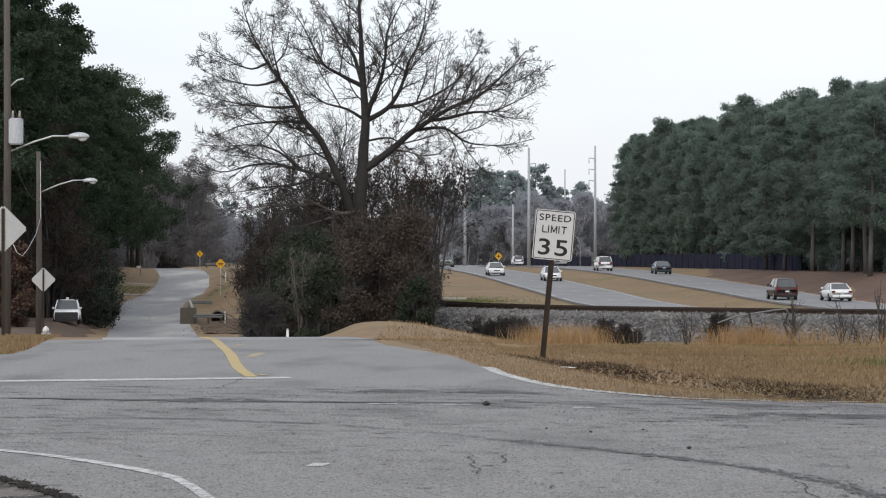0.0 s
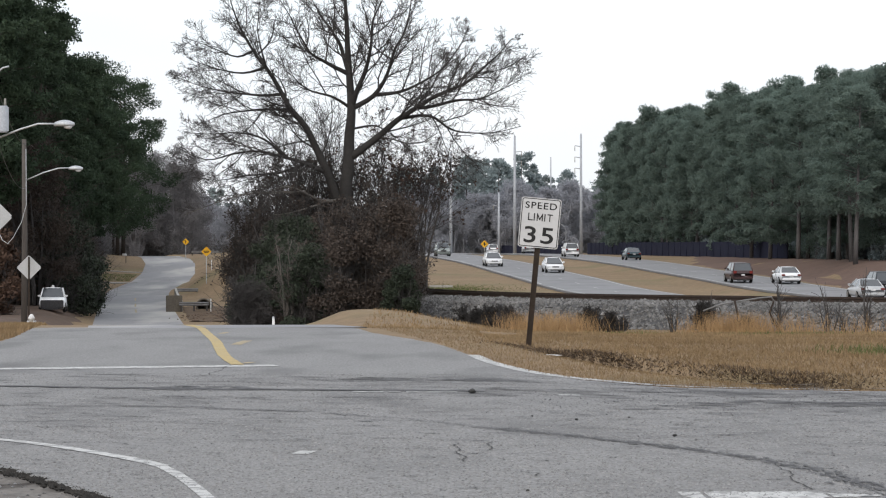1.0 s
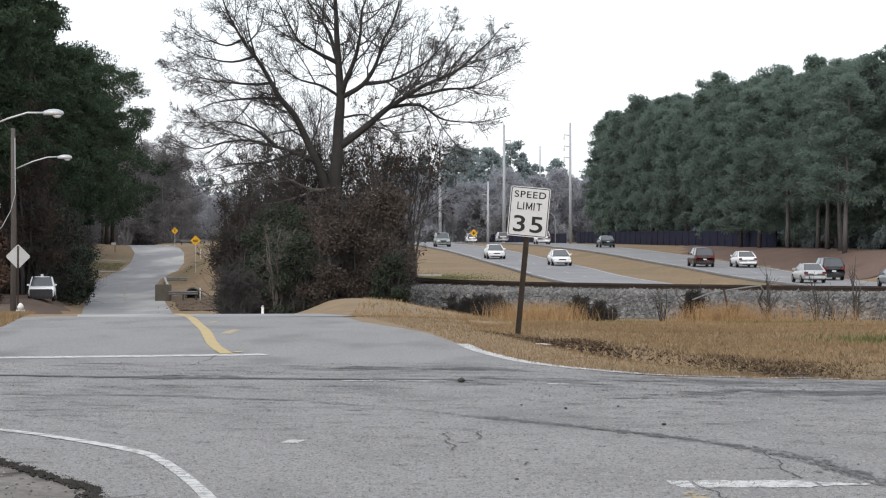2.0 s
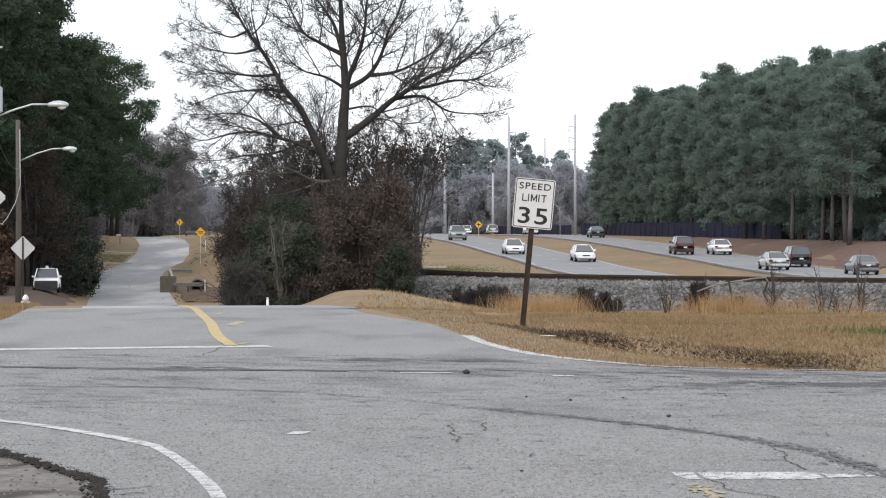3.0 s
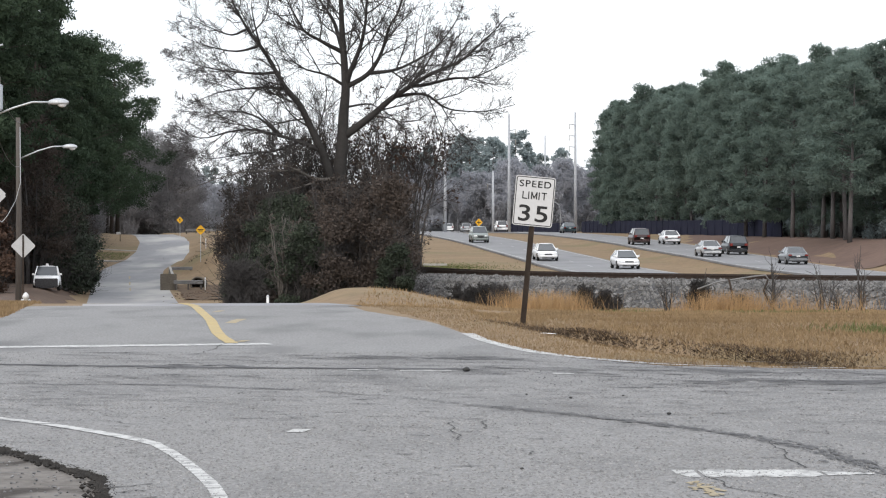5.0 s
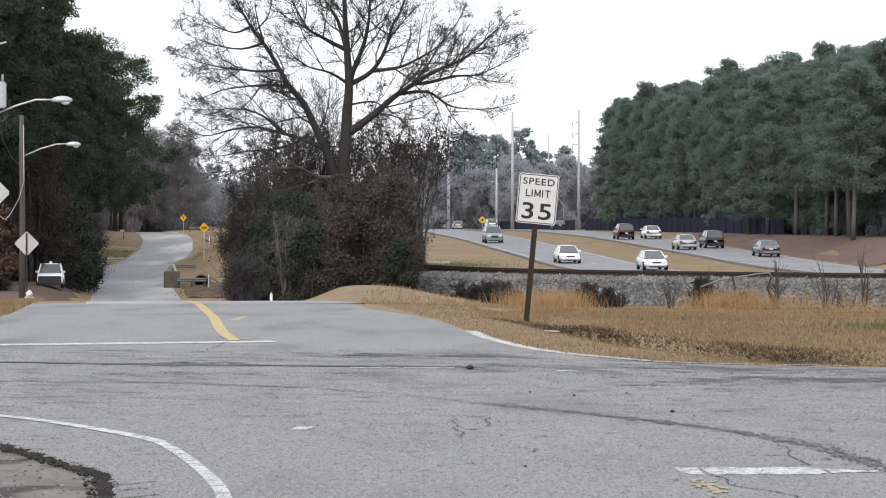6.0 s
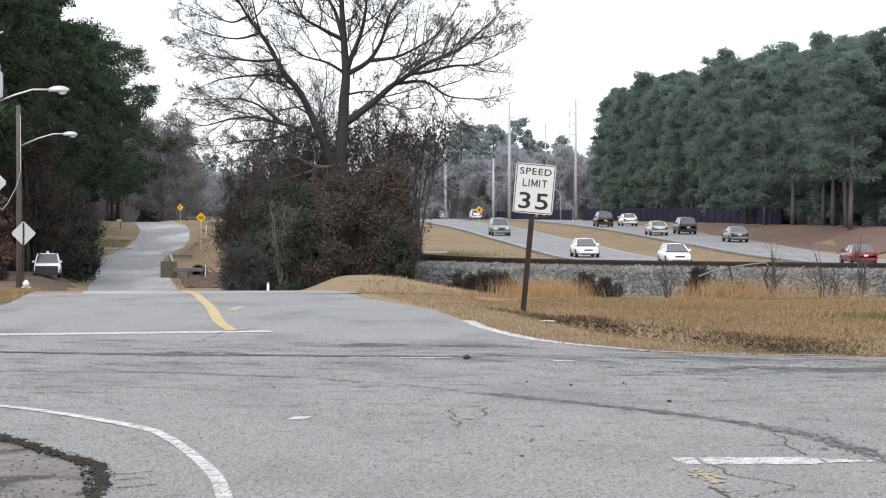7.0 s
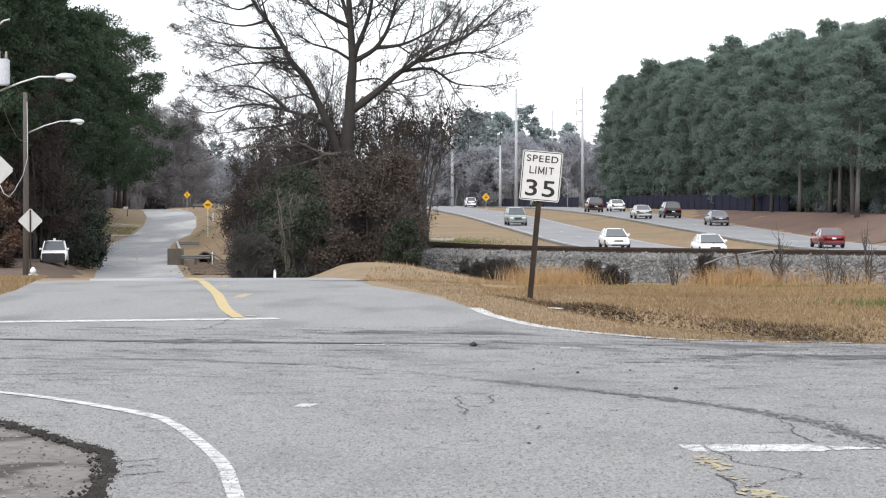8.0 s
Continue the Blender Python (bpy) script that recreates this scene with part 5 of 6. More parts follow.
def lamp_arm(p, pts, head):
    part("lamp_arm", tube_mesh("lamp_arm", [(pts, [0.032] * len(pts))], M_GALV, 7), p)
    bm = bmesh.new()
    bmesh.ops.create_icosphere(bm, subdivisions=2, radius=1.0)
    for v in bm.verts:
        v.co = Vector((v.co.x * 0.36, v.co.y * 0.17, max(v.co.z, -0.35) * 0.15))
    bmesh.ops.translate(bm, vec=head, verts=bm.verts)
    h = part("lamp_head", bm_mesh("lamp_head", bm, M_GALV, True), p, "grey cobra-head street lamp")
    bm = bmesh.new()
    bmesh.ops.create_icosphere(bm, subdivisions=2, radius=1.0)
    for v in bm.verts:
        v.co = Vector((v.co.x * 0.15, v.co.y * 0.12, v.co.z * 0.09))
    bmesh.ops.translate(bm, vec=(head[0] + 0.12, head[1], head[2] - 0.06), verts=bm.verts)
    part("lamp_lens", bm_mesh("lamp_lens", bm, M_LAMP_CLEAR, True), h)


p, b = pole(-14.2, 91, 11.0, 0.12)
lamp_arm(p, [(0.1, 0, 4.98 - b), (0.9, 0, 5.3 - b), (1.5, 0, 5.48 - b), (2.1, 0, 5.48 - b)], (2.35, 0, 5.46 - b))
bm = bmesh.new()
bmesh.ops.create_cone(bm, cap_ends=True, segments=20, radius1=0.24, radius2=0.24, depth=0.86, matrix=pose(0.32, -0.1, 5.63 - b))
bmesh.ops.bevel(bm, geom=[e for e in bm.edges if len(e.link_faces) == 2 and e.calc_face_angle(0) > 1], offset=0.04, segments=2, affect="EDGES")
tr = part("transformer", bm_mesh("transformer", bm, M_TRANSF, False), p, "pale grey transformer drum")
for dx_ in (-0.1, 0.12):
    part("bushing", tube_mesh("bushing", [([(0.32 + dx_, -0.1, 6.05 - b), (0.32 + dx_, -0.1, 6.3 - b)], [0.05, 0.035])], M_CONCRETE, 8), tr)
part("bracket", tube_mesh("bracket", [([(0, 0, 7.0 - b), (0.35, 0, 7.3 - b), (0.55, 0, 7.35 - b)], [0.03, 0.03, 0.03])], M_GALV, 6), p)
p, b = pole(-18.8, 130, 6.45, 0.13)
lamp_arm(p, [(0.1, 0, 4.55 - b), (0.9, 0, 4.9 - b), (1.6, 0, 5.1 - b), (2.1, 0, 5.12 - b)], (2.4, 0, 5.08 - b))
part("riser_cable", tube_mesh("riser_cable", [([(0.1, -0.1, 6.0 - b), (0.12, -0.12, 3.4 - b), (-0.1, -0.1, 2.6 - b), (-0.5, 0, 1.9 - b), (-0.75, 0, 1.6 - b), (-1.0, 0, 1.75 - b), (-1.4, 0, 2.6 - b)], [0.018] * 7)], M_GALV, 5), p)


def span(a, c, sag, r=0.012, label="black overhead cable strung between poles"):
    pts = [tuple(Vector(a).lerp(Vector(c), k / 12) - Vector((0, 0, sag * 4 * (k / 12) * (1 - k / 12)))) for k in range(13)]
    ob = new("overhead_cable", tube_mesh("overhead_cable", [(pts, [r] * 13)], M_BLACK, 4))
    tagged(ob, label, "cable")


span((-14.1, 91, 6.9), (-18.7, 130, 6.2), 0.5)
span((-14.1, 91, 5.2), (-18.7, 130, 4.2), 0.6)


def transmission_pole(x, y, top, r, arms=()):
    b = ground_z(x, y)
    p = thing("transmission_pole", x, y, b - 0.3, "tall grey steel transmission pole by the highway", "utility pole", "transmission poles")
    part("pole", tube_mesh("pole", [([(0, 0, 0), (0, 0, (top - b) * 0.5), (0, 0, top - b + 0.3)], [r, r * 0.8, r * 0.55])], M_STEELPOLE, 10), p)
    for za, ln in arms:
        part("cross_arm", tube_mesh("cross_arm", [([(0, 0, za - b), (ln, 0, za - b + 0.15 * abs(ln))], [0.09, 0.06])], M_STEELPOLE, 6), p)
        part("insulator", tube_mesh("insulator", [([(ln, 0, za - b + 0.15 * abs(ln)), (ln, 0, za - b - 0.8)], [0.07, 0.07])], M_CONCRETE, 6), p)


for x, y, top, r, arms in ((15.35, 500, 21.0, 0.34, ((2.6, 1.2), (4.4, 1.2))), (27.2, 500, 21.4, 0.30, ((2.0, -1.1), (4.0, -1.1), (6.0, -1.1))), (13.0, 520, 11.3, 0.28, ((2.3, -1.0),)),
                           (4.4, 560, 20.2, 0.36, ((4.5, 1.0),)), (27.9, 640, 21.6, 0.25, ()), (36.2, 700, 19.2, 0.3, ())):
    transmission_pole(x, y, top, r, [(top - dz, ln) for dz, ln in arms])
# highway lamp
hx, hy = 21.1, 430
p = thing("highway_lamp", hx, hy, ground_z(hx, hy), "slim grey highway lamp with a curved arm", "street lamp")
part("pole", tube_mesh("pole", [([(0, 0, -0.3), (0, 0, 3.6), (-0.2, 0, 4.3), (-0.8, 0, 4.75), (-1.5, 0, 4.85)], [0.09, 0.07, 0.06, 0.05, 0.045])], M_STEELPOLE, 8), p)
bm = bmesh.new()
box(bm, -1.95, -1.4, -0.12, 0.12, 4.78, 4.92, 0.04)
part("lamp_head", bm_mesh("lamp_head", bm, M_GALV), p)


# ---- screened fence along the highway ----
def screen_fence(y0, y1, n, h, label):
    f = thing("screen_fence", 0, 0, 0, label, "fence")
    ys = np.linspace(y0, y1, n + 1)
    for ya, yb in zip(ys, ys[1:]):
        xa, xb = 60.5 + HS * ya, 60.5 + HS * yb
        za, zb = ground_z(xa, ya) - 0.1, ground_z(xb, yb) - 0.1
        V = [(xa - 0.03, ya, za), (xb - 0.03, yb, zb), (xb - 0.03, yb, zb + h), (xa - 0.03, ya, za + h), (xa + 0.03, ya, za), (xb + 0.03, yb, zb), (xb + 0.03, yb, zb + h), (xa + 0.03, ya, za + h)]
        part("screen_panel", mesh_of("screen_panel", V, [(0, 1, 2, 3), (7, 6, 5, 4), (3, 2, 6, 7), (0, 4, 5, 1), (1, 5, 6, 2), (0, 3, 7, 4)], M_FENCE), f)
        part("post", tube_mesh("post", [([(xa - 0.06, ya, za), (xa - 0.06, ya, za + h + 0.15)], [0.05, 0.05])], M_FENCE, 6), f)


screen_fence(302, 470, 33, 2.0, "dark navy screened fence at the foot of a pine wood")
screen_fence(484, 640, 16, 1.9, "dark navy screened fence far along the highway")
screen_fence(690, 780, 6, 2.8, "dark navy screened fence far along the highway")


# pine straw under the wood
def wood_floor():
    V, Fc = [], []
    ys, qs = np.arange(225, 500, 4.0), np.arange(60.5, 106, 1.5)
    for y in ys:
        for i, q in enumerate(qs):
            q = q + 1.6 * noise.noise((y * 0.12, 0, 5)) - 9.5 * (1 - smooth01(300, 375, y))
            x = q + HS * y
            V.append((x, y, ground_z(x, y) + 0.05 + 0.12 * noise.noise((q * 0.4, y * 0.2, 7)) * (i > 0) - (0.1 if i == 0 else 0)))
    n = len(qs)
    for j in range(len(ys) - 1):
        for i in range(n - 1):
            Fc.append((j * n + i, j * n + i + 1, (j + 1) * n + i + 1, (j + 1) * n + i))
    tagged(new("ground_wood_floor", mesh_of("ground_wood_floor", V, Fc, M_STRAW_FLOOR, True)), "reddish pine straw covering the floor of a wood", "ground", kind="structure")


wood_floor()


# ---- by the lane in the dip ----
def guard_rail(x, y, ln, rz, posts):
    g = thing("guard_rail", x, y, interp(y, ROAD_Z) + 0.1, "weathered steel guard rail beside a culvert", "guard rail", "guard rails", rz)
    V, Fc = [], []
    prof = [(0, 0.42), (0.05, 0.47), (0.05, 0.53), (0, 0.57), (0, 0.60), (0.05, 0.64), (0.05, 0.70), (0, 0.75)]
    for xx in (0, ln * 0.5, ln):
        V += [(xx, -a, z) for a, z in prof] + [(xx, -a + 0.02, z) for a, z in prof[::-1]]
    for i in range(2):
        for k in range(16):
            Fc.append((i * 16 + k, i * 16 + (k + 1) % 16, i * 16 + 16 + (k + 1) % 16, i * 16 + 16 + k))
    Fc += [tuple(range(16)), tuple(range(47, 31, -1))]
    part("rail_beam", mesh_of("rail_beam", V, Fc, M_OLD_STEEL), g)
    for k in range(posts):
        bm = bmesh.new()
        box(bm, -0.08, 0.08, 0.03, 0.2, -0.4, 0.72, 0.01, pose(0.15 + (ln - 0.3) * k / max(1, posts - 1), 0, 0))
        part("post", bm_mesh("post", bm, M_WOODPOLE), g)


gx = -21.4
guard_rail(gx, 240, 2.5, 3, 3)
guard_rail(-25.7, 285, 2.2, 5, 2)
bm = bmesh.new()
box(bm, -0.7, 0.7, -0.25, 0.25, -0.6, 1.25, 0.05)
w = new("culvert_parapet", bm_mesh("culvert_parapet", bm, M_CONC_DARK))
w.matrix_basis = pose(-21.9, 240.6, interp(241, ROAD_Z) + 0.15, 0, 0, 4)
tagged(w, "stained concrete parapet beside the lane at a culvert", "parapet")
gw = [(gx + 0.1, 241), (-23.5, 262), (-25.8, 285)]
wall_v, wall_f = [], []
for i, (x, y) in enumerate(gw):
    z = interp(y, ROAD_Z)
    wall_v += [(x - 0.12, y, z - 0.4), (x + 0.12, y, z - 0.4), (x + 0.12, y, z + 0.9), (x - 0.12, y, z + 0.9)]
for i in range(2):
    for k in range(4):
        wall_f.append((i * 4 + k, i * 4 + (k + 1) % 4, i * 4 + 4 + (k + 1) % 4, i * 4 + 4 + k))
wall_f += [(0, 1, 2, 3), (11, 10, 9, 8)]
tagged(new("culvert_wall", mesh_of("culvert_wall", wall_v, wall_f, M_CONCRETE)), "low pale concrete wall over a culvert", "wall")
c_ = thing("culvert_pipe", -19.8, 246, interp(246, ROAD_Z) - 0.12, "dark concrete culvert pipe below the guard rail", "culvert")
ring = [(0.62 * math.cos(a), 0, 0.62 * math.sin(a) + 0.45) for a in np.linspace(0, 2 * math.pi, 25)]
part("rim", tube_mesh("rim", [(ring, [0.09] * 25)], M_CONC_DARK, 6), c_)
bore = [(r * math.cos(a), d, r * math.sin(a) + 0.45) for r, d in ((0.6, 0), (0.6, 3)) for a in np.linspace(0, 2 * math.pi, 24, endpoint=False)]
part("bore", mesh_of("bore", bore, [(k, (k + 1) % 24, 24 + (k + 1) % 24, 24 + k) for k in range(24)] + [tuple(range(24, 48))], M_CONC_DARK), c_)
stones("bank_rubble", "broken brown rubble on a creek bank", [(-18.2 + rg.normal(0, 0.8), 229 + rg.normal(0, 5)) for _ in range(420)], 0.03, 0.10, M_LEAF_FLOOR, 36, ground_z, "rubble")
def creek_bank():
    """Bare soil and leaves along the creek below the culvert."""
    V, Fc = [], []
    ys, n = np.arange(214, 256, 1.5), 16
    for y in ys:
        x0 = road_x(y) + 3.9 + 0.5 * noise.noise((y * 0.3, 2, 0))
        x1 = -15.2 - 0.045 * (y - 214) + 0.8 * noise.noise((y * 0.25, 5, 0))
        for i in range(n):
            x = x0 + (x1 - x0) * i / (n - 1)
            V.append((x, y, ground_z(x, y) + 0.05 + 0.12 * noise.noise((x * 1.1, y * 0.5, 3)) - (0.15 if i in (0, n - 1) else 0)))
    for j in range(len(ys) - 1):
        for i in range(n - 1):
            Fc.append((j * n + i, j * n + i + 1, (j + 1) * n + i + 1, (j + 1) * n + i))
    tagged(new("ground_creek_bank", mesh_of("ground_creek_bank", V, Fc, M_DIRT, True)), "bare brown soil and leaves along a creek bank", "ground", kind="structure")


creek_bank()
# marker posts and hydrant
for x, y, h in ((-18.7, 240, 1.1), (-5.0, 90, 0.4), (-23.3, 300, 1.0)):
    m_ = thing("marker_post", x, y, GZ(x, y), "slim white marker post on the verge", "marker post")
    part("stake", tube_mesh("stake", [([(0, 0, -0.3), (0, 0, h)], [0.045, 0.045])], M_LITTER, 8), m_)
    part("cap", tube_mesh("cap", [([(0, 0, h), (0, 0, h + 0.05)], [0.05, 0.03])], M_GALV, 8), m_)
x, y = -15.9, 112
h_ = thing("fire_hydrant", x, y, GZ(x, y), "small pale fire hydrant by the lane", "fire hydrant")
part("barrel", tube_mesh("barrel", [([(0, 0, -0.1), (0, 0, 0.5), (0, 0, 0.52), (0, 0, 0.6), (0, 0, 0.68), (0, 0, 0.74)], [0.1, 0.1, 0.13, 0.13, 0.09, 0.03])], M_LITTER, 12), h_)
for s_ in (-1, 1):
    part("nozzle", tube_mesh("nozzle", [([(0, 0, 0.42), (s_ * 0.18, 0, 0.42)], [0.055, 0.055])], M_GALV, 8), h_)
# concrete slab beyond the railway, greener grass round it
x, y = 1.0, 235
bm = bmesh.new()
box(bm, -1.0, 1.0, -0.5, 0.5, -0.1, 0.18, 0.02)
s_ = new("concrete_slab", bm_mesh("concrete_slab", bm, M_CONCRETE))
s_.matrix_basis = pose(x, y, GZ(x, y))
tagged(s_, "low concrete slab in the grass beyond the railway", "slab")
blades("green_grass", "greener grass round a concrete slab", [(x + rg.normal(0, 2.6), y - 4 + rg.normal(0, 5)) for _ in range(5000)], 0.07, 0.05, M_GREENGRASS, 9)
# pale driveways off the lane
for y, ln, w in ((372, 9, 0.9), (336, 7, 2.0)):
    x = road_x(y) - 3.0
    strip("pavement_driveway", [(x - k * ln / 6, y + k * 0.4) for k in range(7)], w, M_CONCRETE, 0.07, ground_z, "pale gravel driveway off the lane", "driveway")
blades("green_grass", "thin green grass beside a driveway", [(road_x(y) - 3.8 - 6 * rg.rand(), y) for y in rg.uniform(344, 366, 2600)], 0.09, 0.05, M_GREENGRASS, 12)
x, y = road_x(400) - 6.2, 400
box_ = thing("mailbox", x, y, GZ(x, y), "small pale mailbox on a dark post by a lawn", "mailbox")
part("post", tube_mesh("post", [([(0, 0, -0.3), (0, 0, 1.05)], [0.06, 0.05])], M_TIE, 6), box_)
bm = bmesh.new()
box(bm, -0.55, 0.1, -0.2, 0.2, 1.0, 1.35, 0.06)
part("letter_case", bm_mesh("letter_case", bm, M_LITTER), box_)
# guard rail past the crest
guard_rail(-38.4, 452, 5.0, -2, 4)


# ---- signs ----
def speed_sign(x, y):
    sign = thing("speed_limit_sign", x, y, ground_z(x, y), "white speed limit sign on a leaning rusty steel post", "road sign")
    sign.matrix_basis = pose(x, y, ground_z(x, y) - 0.02, 0, 5.2, 0)
    bm = bmesh.new()
    for a, b in ((-0.042, -0.03), (0.03, 0.042)):
        box(bm, a, b, 0.0, 0.012, -0.3, 2.28)
    box(bm, -0.03, 0.03, 0.02, 0.032, -0.3, 2.28)
    box(bm, -0.034, -0.026, 0.006, 0.03, -0.3, 2.28)
    box(bm, 0.026, 0.034, 0.006, 0.03, -0.3, 2.28)
    part("post", bm_mesh("post", bm, M_POST), sign)
    W, H, zc = 0.61, 0.762, 1.90

    def plate(w, h, r, y0, y1):
        b = bmesh.new()
        ring = []
        for cx, cz, a0 in ((w - r, h - r, 0), (-w + r, h - r, 90), (-w + r, -h + r, 180), (w - r, -h + r, 270)):
            for k in range(6):
                a = radians(a0 + 18 * k)
                ring.append(b.verts.new((cx + r * math.cos(a), y0, zc + cz + r * math.sin(a))))
        f = b.faces.new(ring)
        e = bmesh.ops.extrude_face_region(b, geom=[f])
        bmesh.ops.translate(b, vec=(0, y1 - y0, 0), verts=[v for v in e["geom"] if isinstance(v, bmesh.types.BMVert)])
        return b
    panel = part("panel", bm_mesh("panel", plate(W / 2, H / 2, 0.04, -0.012, -0.006), M_SIGN), sign)
    bd = bmesh.new()
    w, h = W / 2 - 0.012, H / 2 - 0.012
    outer, inner = [], []
    for rr, dst, y0 in ((0.034, outer, 0), (0.022, inner, 0.014)):
        for cx, cz, a0 in ((1, 1, 0), (-1, 1, 90), (-1, -1, 180), (1, -1, 270)):
            for k in range(6):
                a = radians(a0 + 18 * k)
                dst.append(bd.verts.new((cx * (w - 0.034) + rr * math.cos(a), -0.0135, zc + cz * (h - 0.034) + rr * math.sin(a))))
    for i in range(24):
        j = (i + 1) % 24
        bd.faces.new((outer[i], outer[j], inner[j], inner[i]))
    part("border", bm_mesh("border", bd, M_BLACK), panel)
    for txt, zz, size, sx, space in (("SPEED", 2.115, 0.135, 1.22, 1.14), ("35", 1.595, 0.33, 1.42, 1.12)):
        cu = bpy.data.curves.new("lettering", "FONT")
        cu.body, cu.size, cu.align_x, cu.extrude, cu.offset, cu.space_character = txt, size, "CENTER", 0.001, 0.0015 if size < 0.2 else 0.004, space
        tmp = bpy.data.objects.new("lettering", cu)
        scene.collection.objects.link(tmp)
        bpy.context.view_layer.update()
        me = bpy.data.meshes.new_from_object(tmp.evaluated_get(bpy.context.evaluated_depsgraph_get()))
        bpy.data.objects.remove(tmp)
        me.transform(pose(0, -0.0145, zz, 90) @ Matrix.Diagonal((sx, 1.05, 1, 1)))
        me.materials.clear()
        me.materials.append(M_BLACK)
        part("lettering", me, panel)
    # LIMIT, cut from straight strokes
    h_, s_, z0 = 0.098, 0.0165, 1.937
    letters = {"L": [((0, 0), (0, 1)), ((0, 0), (0.6, 0))], "I": [((0, 0), (0, 1))], "T": [((0.33, 0), (0.33, 1)), ((0, 1), (0.66, 1))],
               "M": [((0, 0), (0, 1)), ((0.8, 0), (0.8, 1)), ((0, 1), (0.4, 0.15)), ((0.8, 1), (0.4, 0.15))]}
    bm = bmesh.new()
    xx = -0.19
    for ch, adv in (("L", 0.088), ("I", 0.045), ("M", 0.115), ("I", 0.045), ("T", 0.06)):
        for (xa, za), (xb, zb) in letters[ch]:
            a, c = Vector((xx + xa * h_, 0, z0 + za * h_)), Vector((xx + xb * h_, 0, z0 + zb * h_))
            d = (c - a).normalized() * s_ * 0.5
            n_ = Vector((-d.z, 0, d.x))
            a, c = a - d, c + d
            bm.faces.new([bm.verts.new(v + Vector((0, -0.0155 - 0.0002 * len(bm.faces), 0))) for v in (a - n_, c - n_, c + n_, a + n_)])
        xx += adv
    bmesh.ops.translate(bm, vec=(0.012, 0, 0), verts=bm.verts)
    part("lettering", bm_mesh("lettering", bm, M_BLACK), panel)
    for zz in (1.62, 2.2):
        b = bmesh.new()
        bmesh.ops.create_cone(b, cap_ends=True, segments=8, radius1=0.012, radius2=0.009, depth=0.01, matrix=pose(0, -0.016, zz, 90))
        part("bolt", bm_mesh("bolt", b, M_GALV), sign)
    return sign


def diamond_sign(x, y, zc, side, face, label, rz=0, base=None, symbol=None):
    base = ground_z(x, y) if base is None else base
    s_ = thing("diamond_sign", x, y, base, label, "road sign", rz=rz)
    b = bmesh.new()
    box(b, -side / 2, side / 2, -0.004, 0.004, -side / 2, side / 2)
    bmesh.ops.bevel(b, geom=[e for e in b.edges if abs(e.verts[0].co.y - e.verts[1].co.y) > 0.001], offset=0.04, segments=3, affect="EDGES")
    bmesh.ops.transform(b, matrix=pose(0, 0, zc - base, 0, 45, 0), verts=b.verts)
    part("panel", bm_mesh("panel", b, face), s_)
    b = bmesh.new()
    box(b, -0.035, 0.035, -0.045 if face is M_ALU else 0.01, -0.012 if face is M_ALU else 0.05, -0.3, zc - base + side * 0.6, 0.006)
    part("post", bm_mesh("post", b, M_POST if face is not M_SIGN_YELLOW else M_GALV), s_)
    if symbol:
        b = bmesh.new()
        for w in symbol:
            box(b, w[0], w[1], -0.012, -0.006, zc - base + w[2], zc - base + w[3])
        part("symbol", bm_mesh("symbol", b, M_BLACK), s_)
    return s_


speed_sign(1.52, 42.7)
diamond_sign(-9.75, 62, 2.17, 0.76, M_ALU, "large diamond sign seen from its bare back", 3)
diamond_sign(-17.0, 119, 0.58, 0.76, M_ALU, "diamond sign seen from its bare metal back", 0)
diamond_sign(-22.9, 288, 0.85, 0.75, M_SIGN_YELLOW, "yellow diamond warning sign with bars", symbol=[(-0.3, 0.3, 0.0, 0.08), (-0.22, 0.22, -0.14, -0.07)])
diamond_sign(-36.5, 420, 2.0, 0.75, M_SIGN_YELLOW, "yellow diamond curve warning sign", symbol=[(-0.05, 0.05, -0.25, 0.2), (-0.2, 0.05, 0.12, 0.2)])
diamond_sign(8.0, 402, 1.65, 0.80, M_SIGN_YELLOW, "yellow diamond warning sign in the highway median", symbol=[(-0.06, 0.06, -0.3, 0.3), (-0.28, 0.28, -0.06, 0.06)])


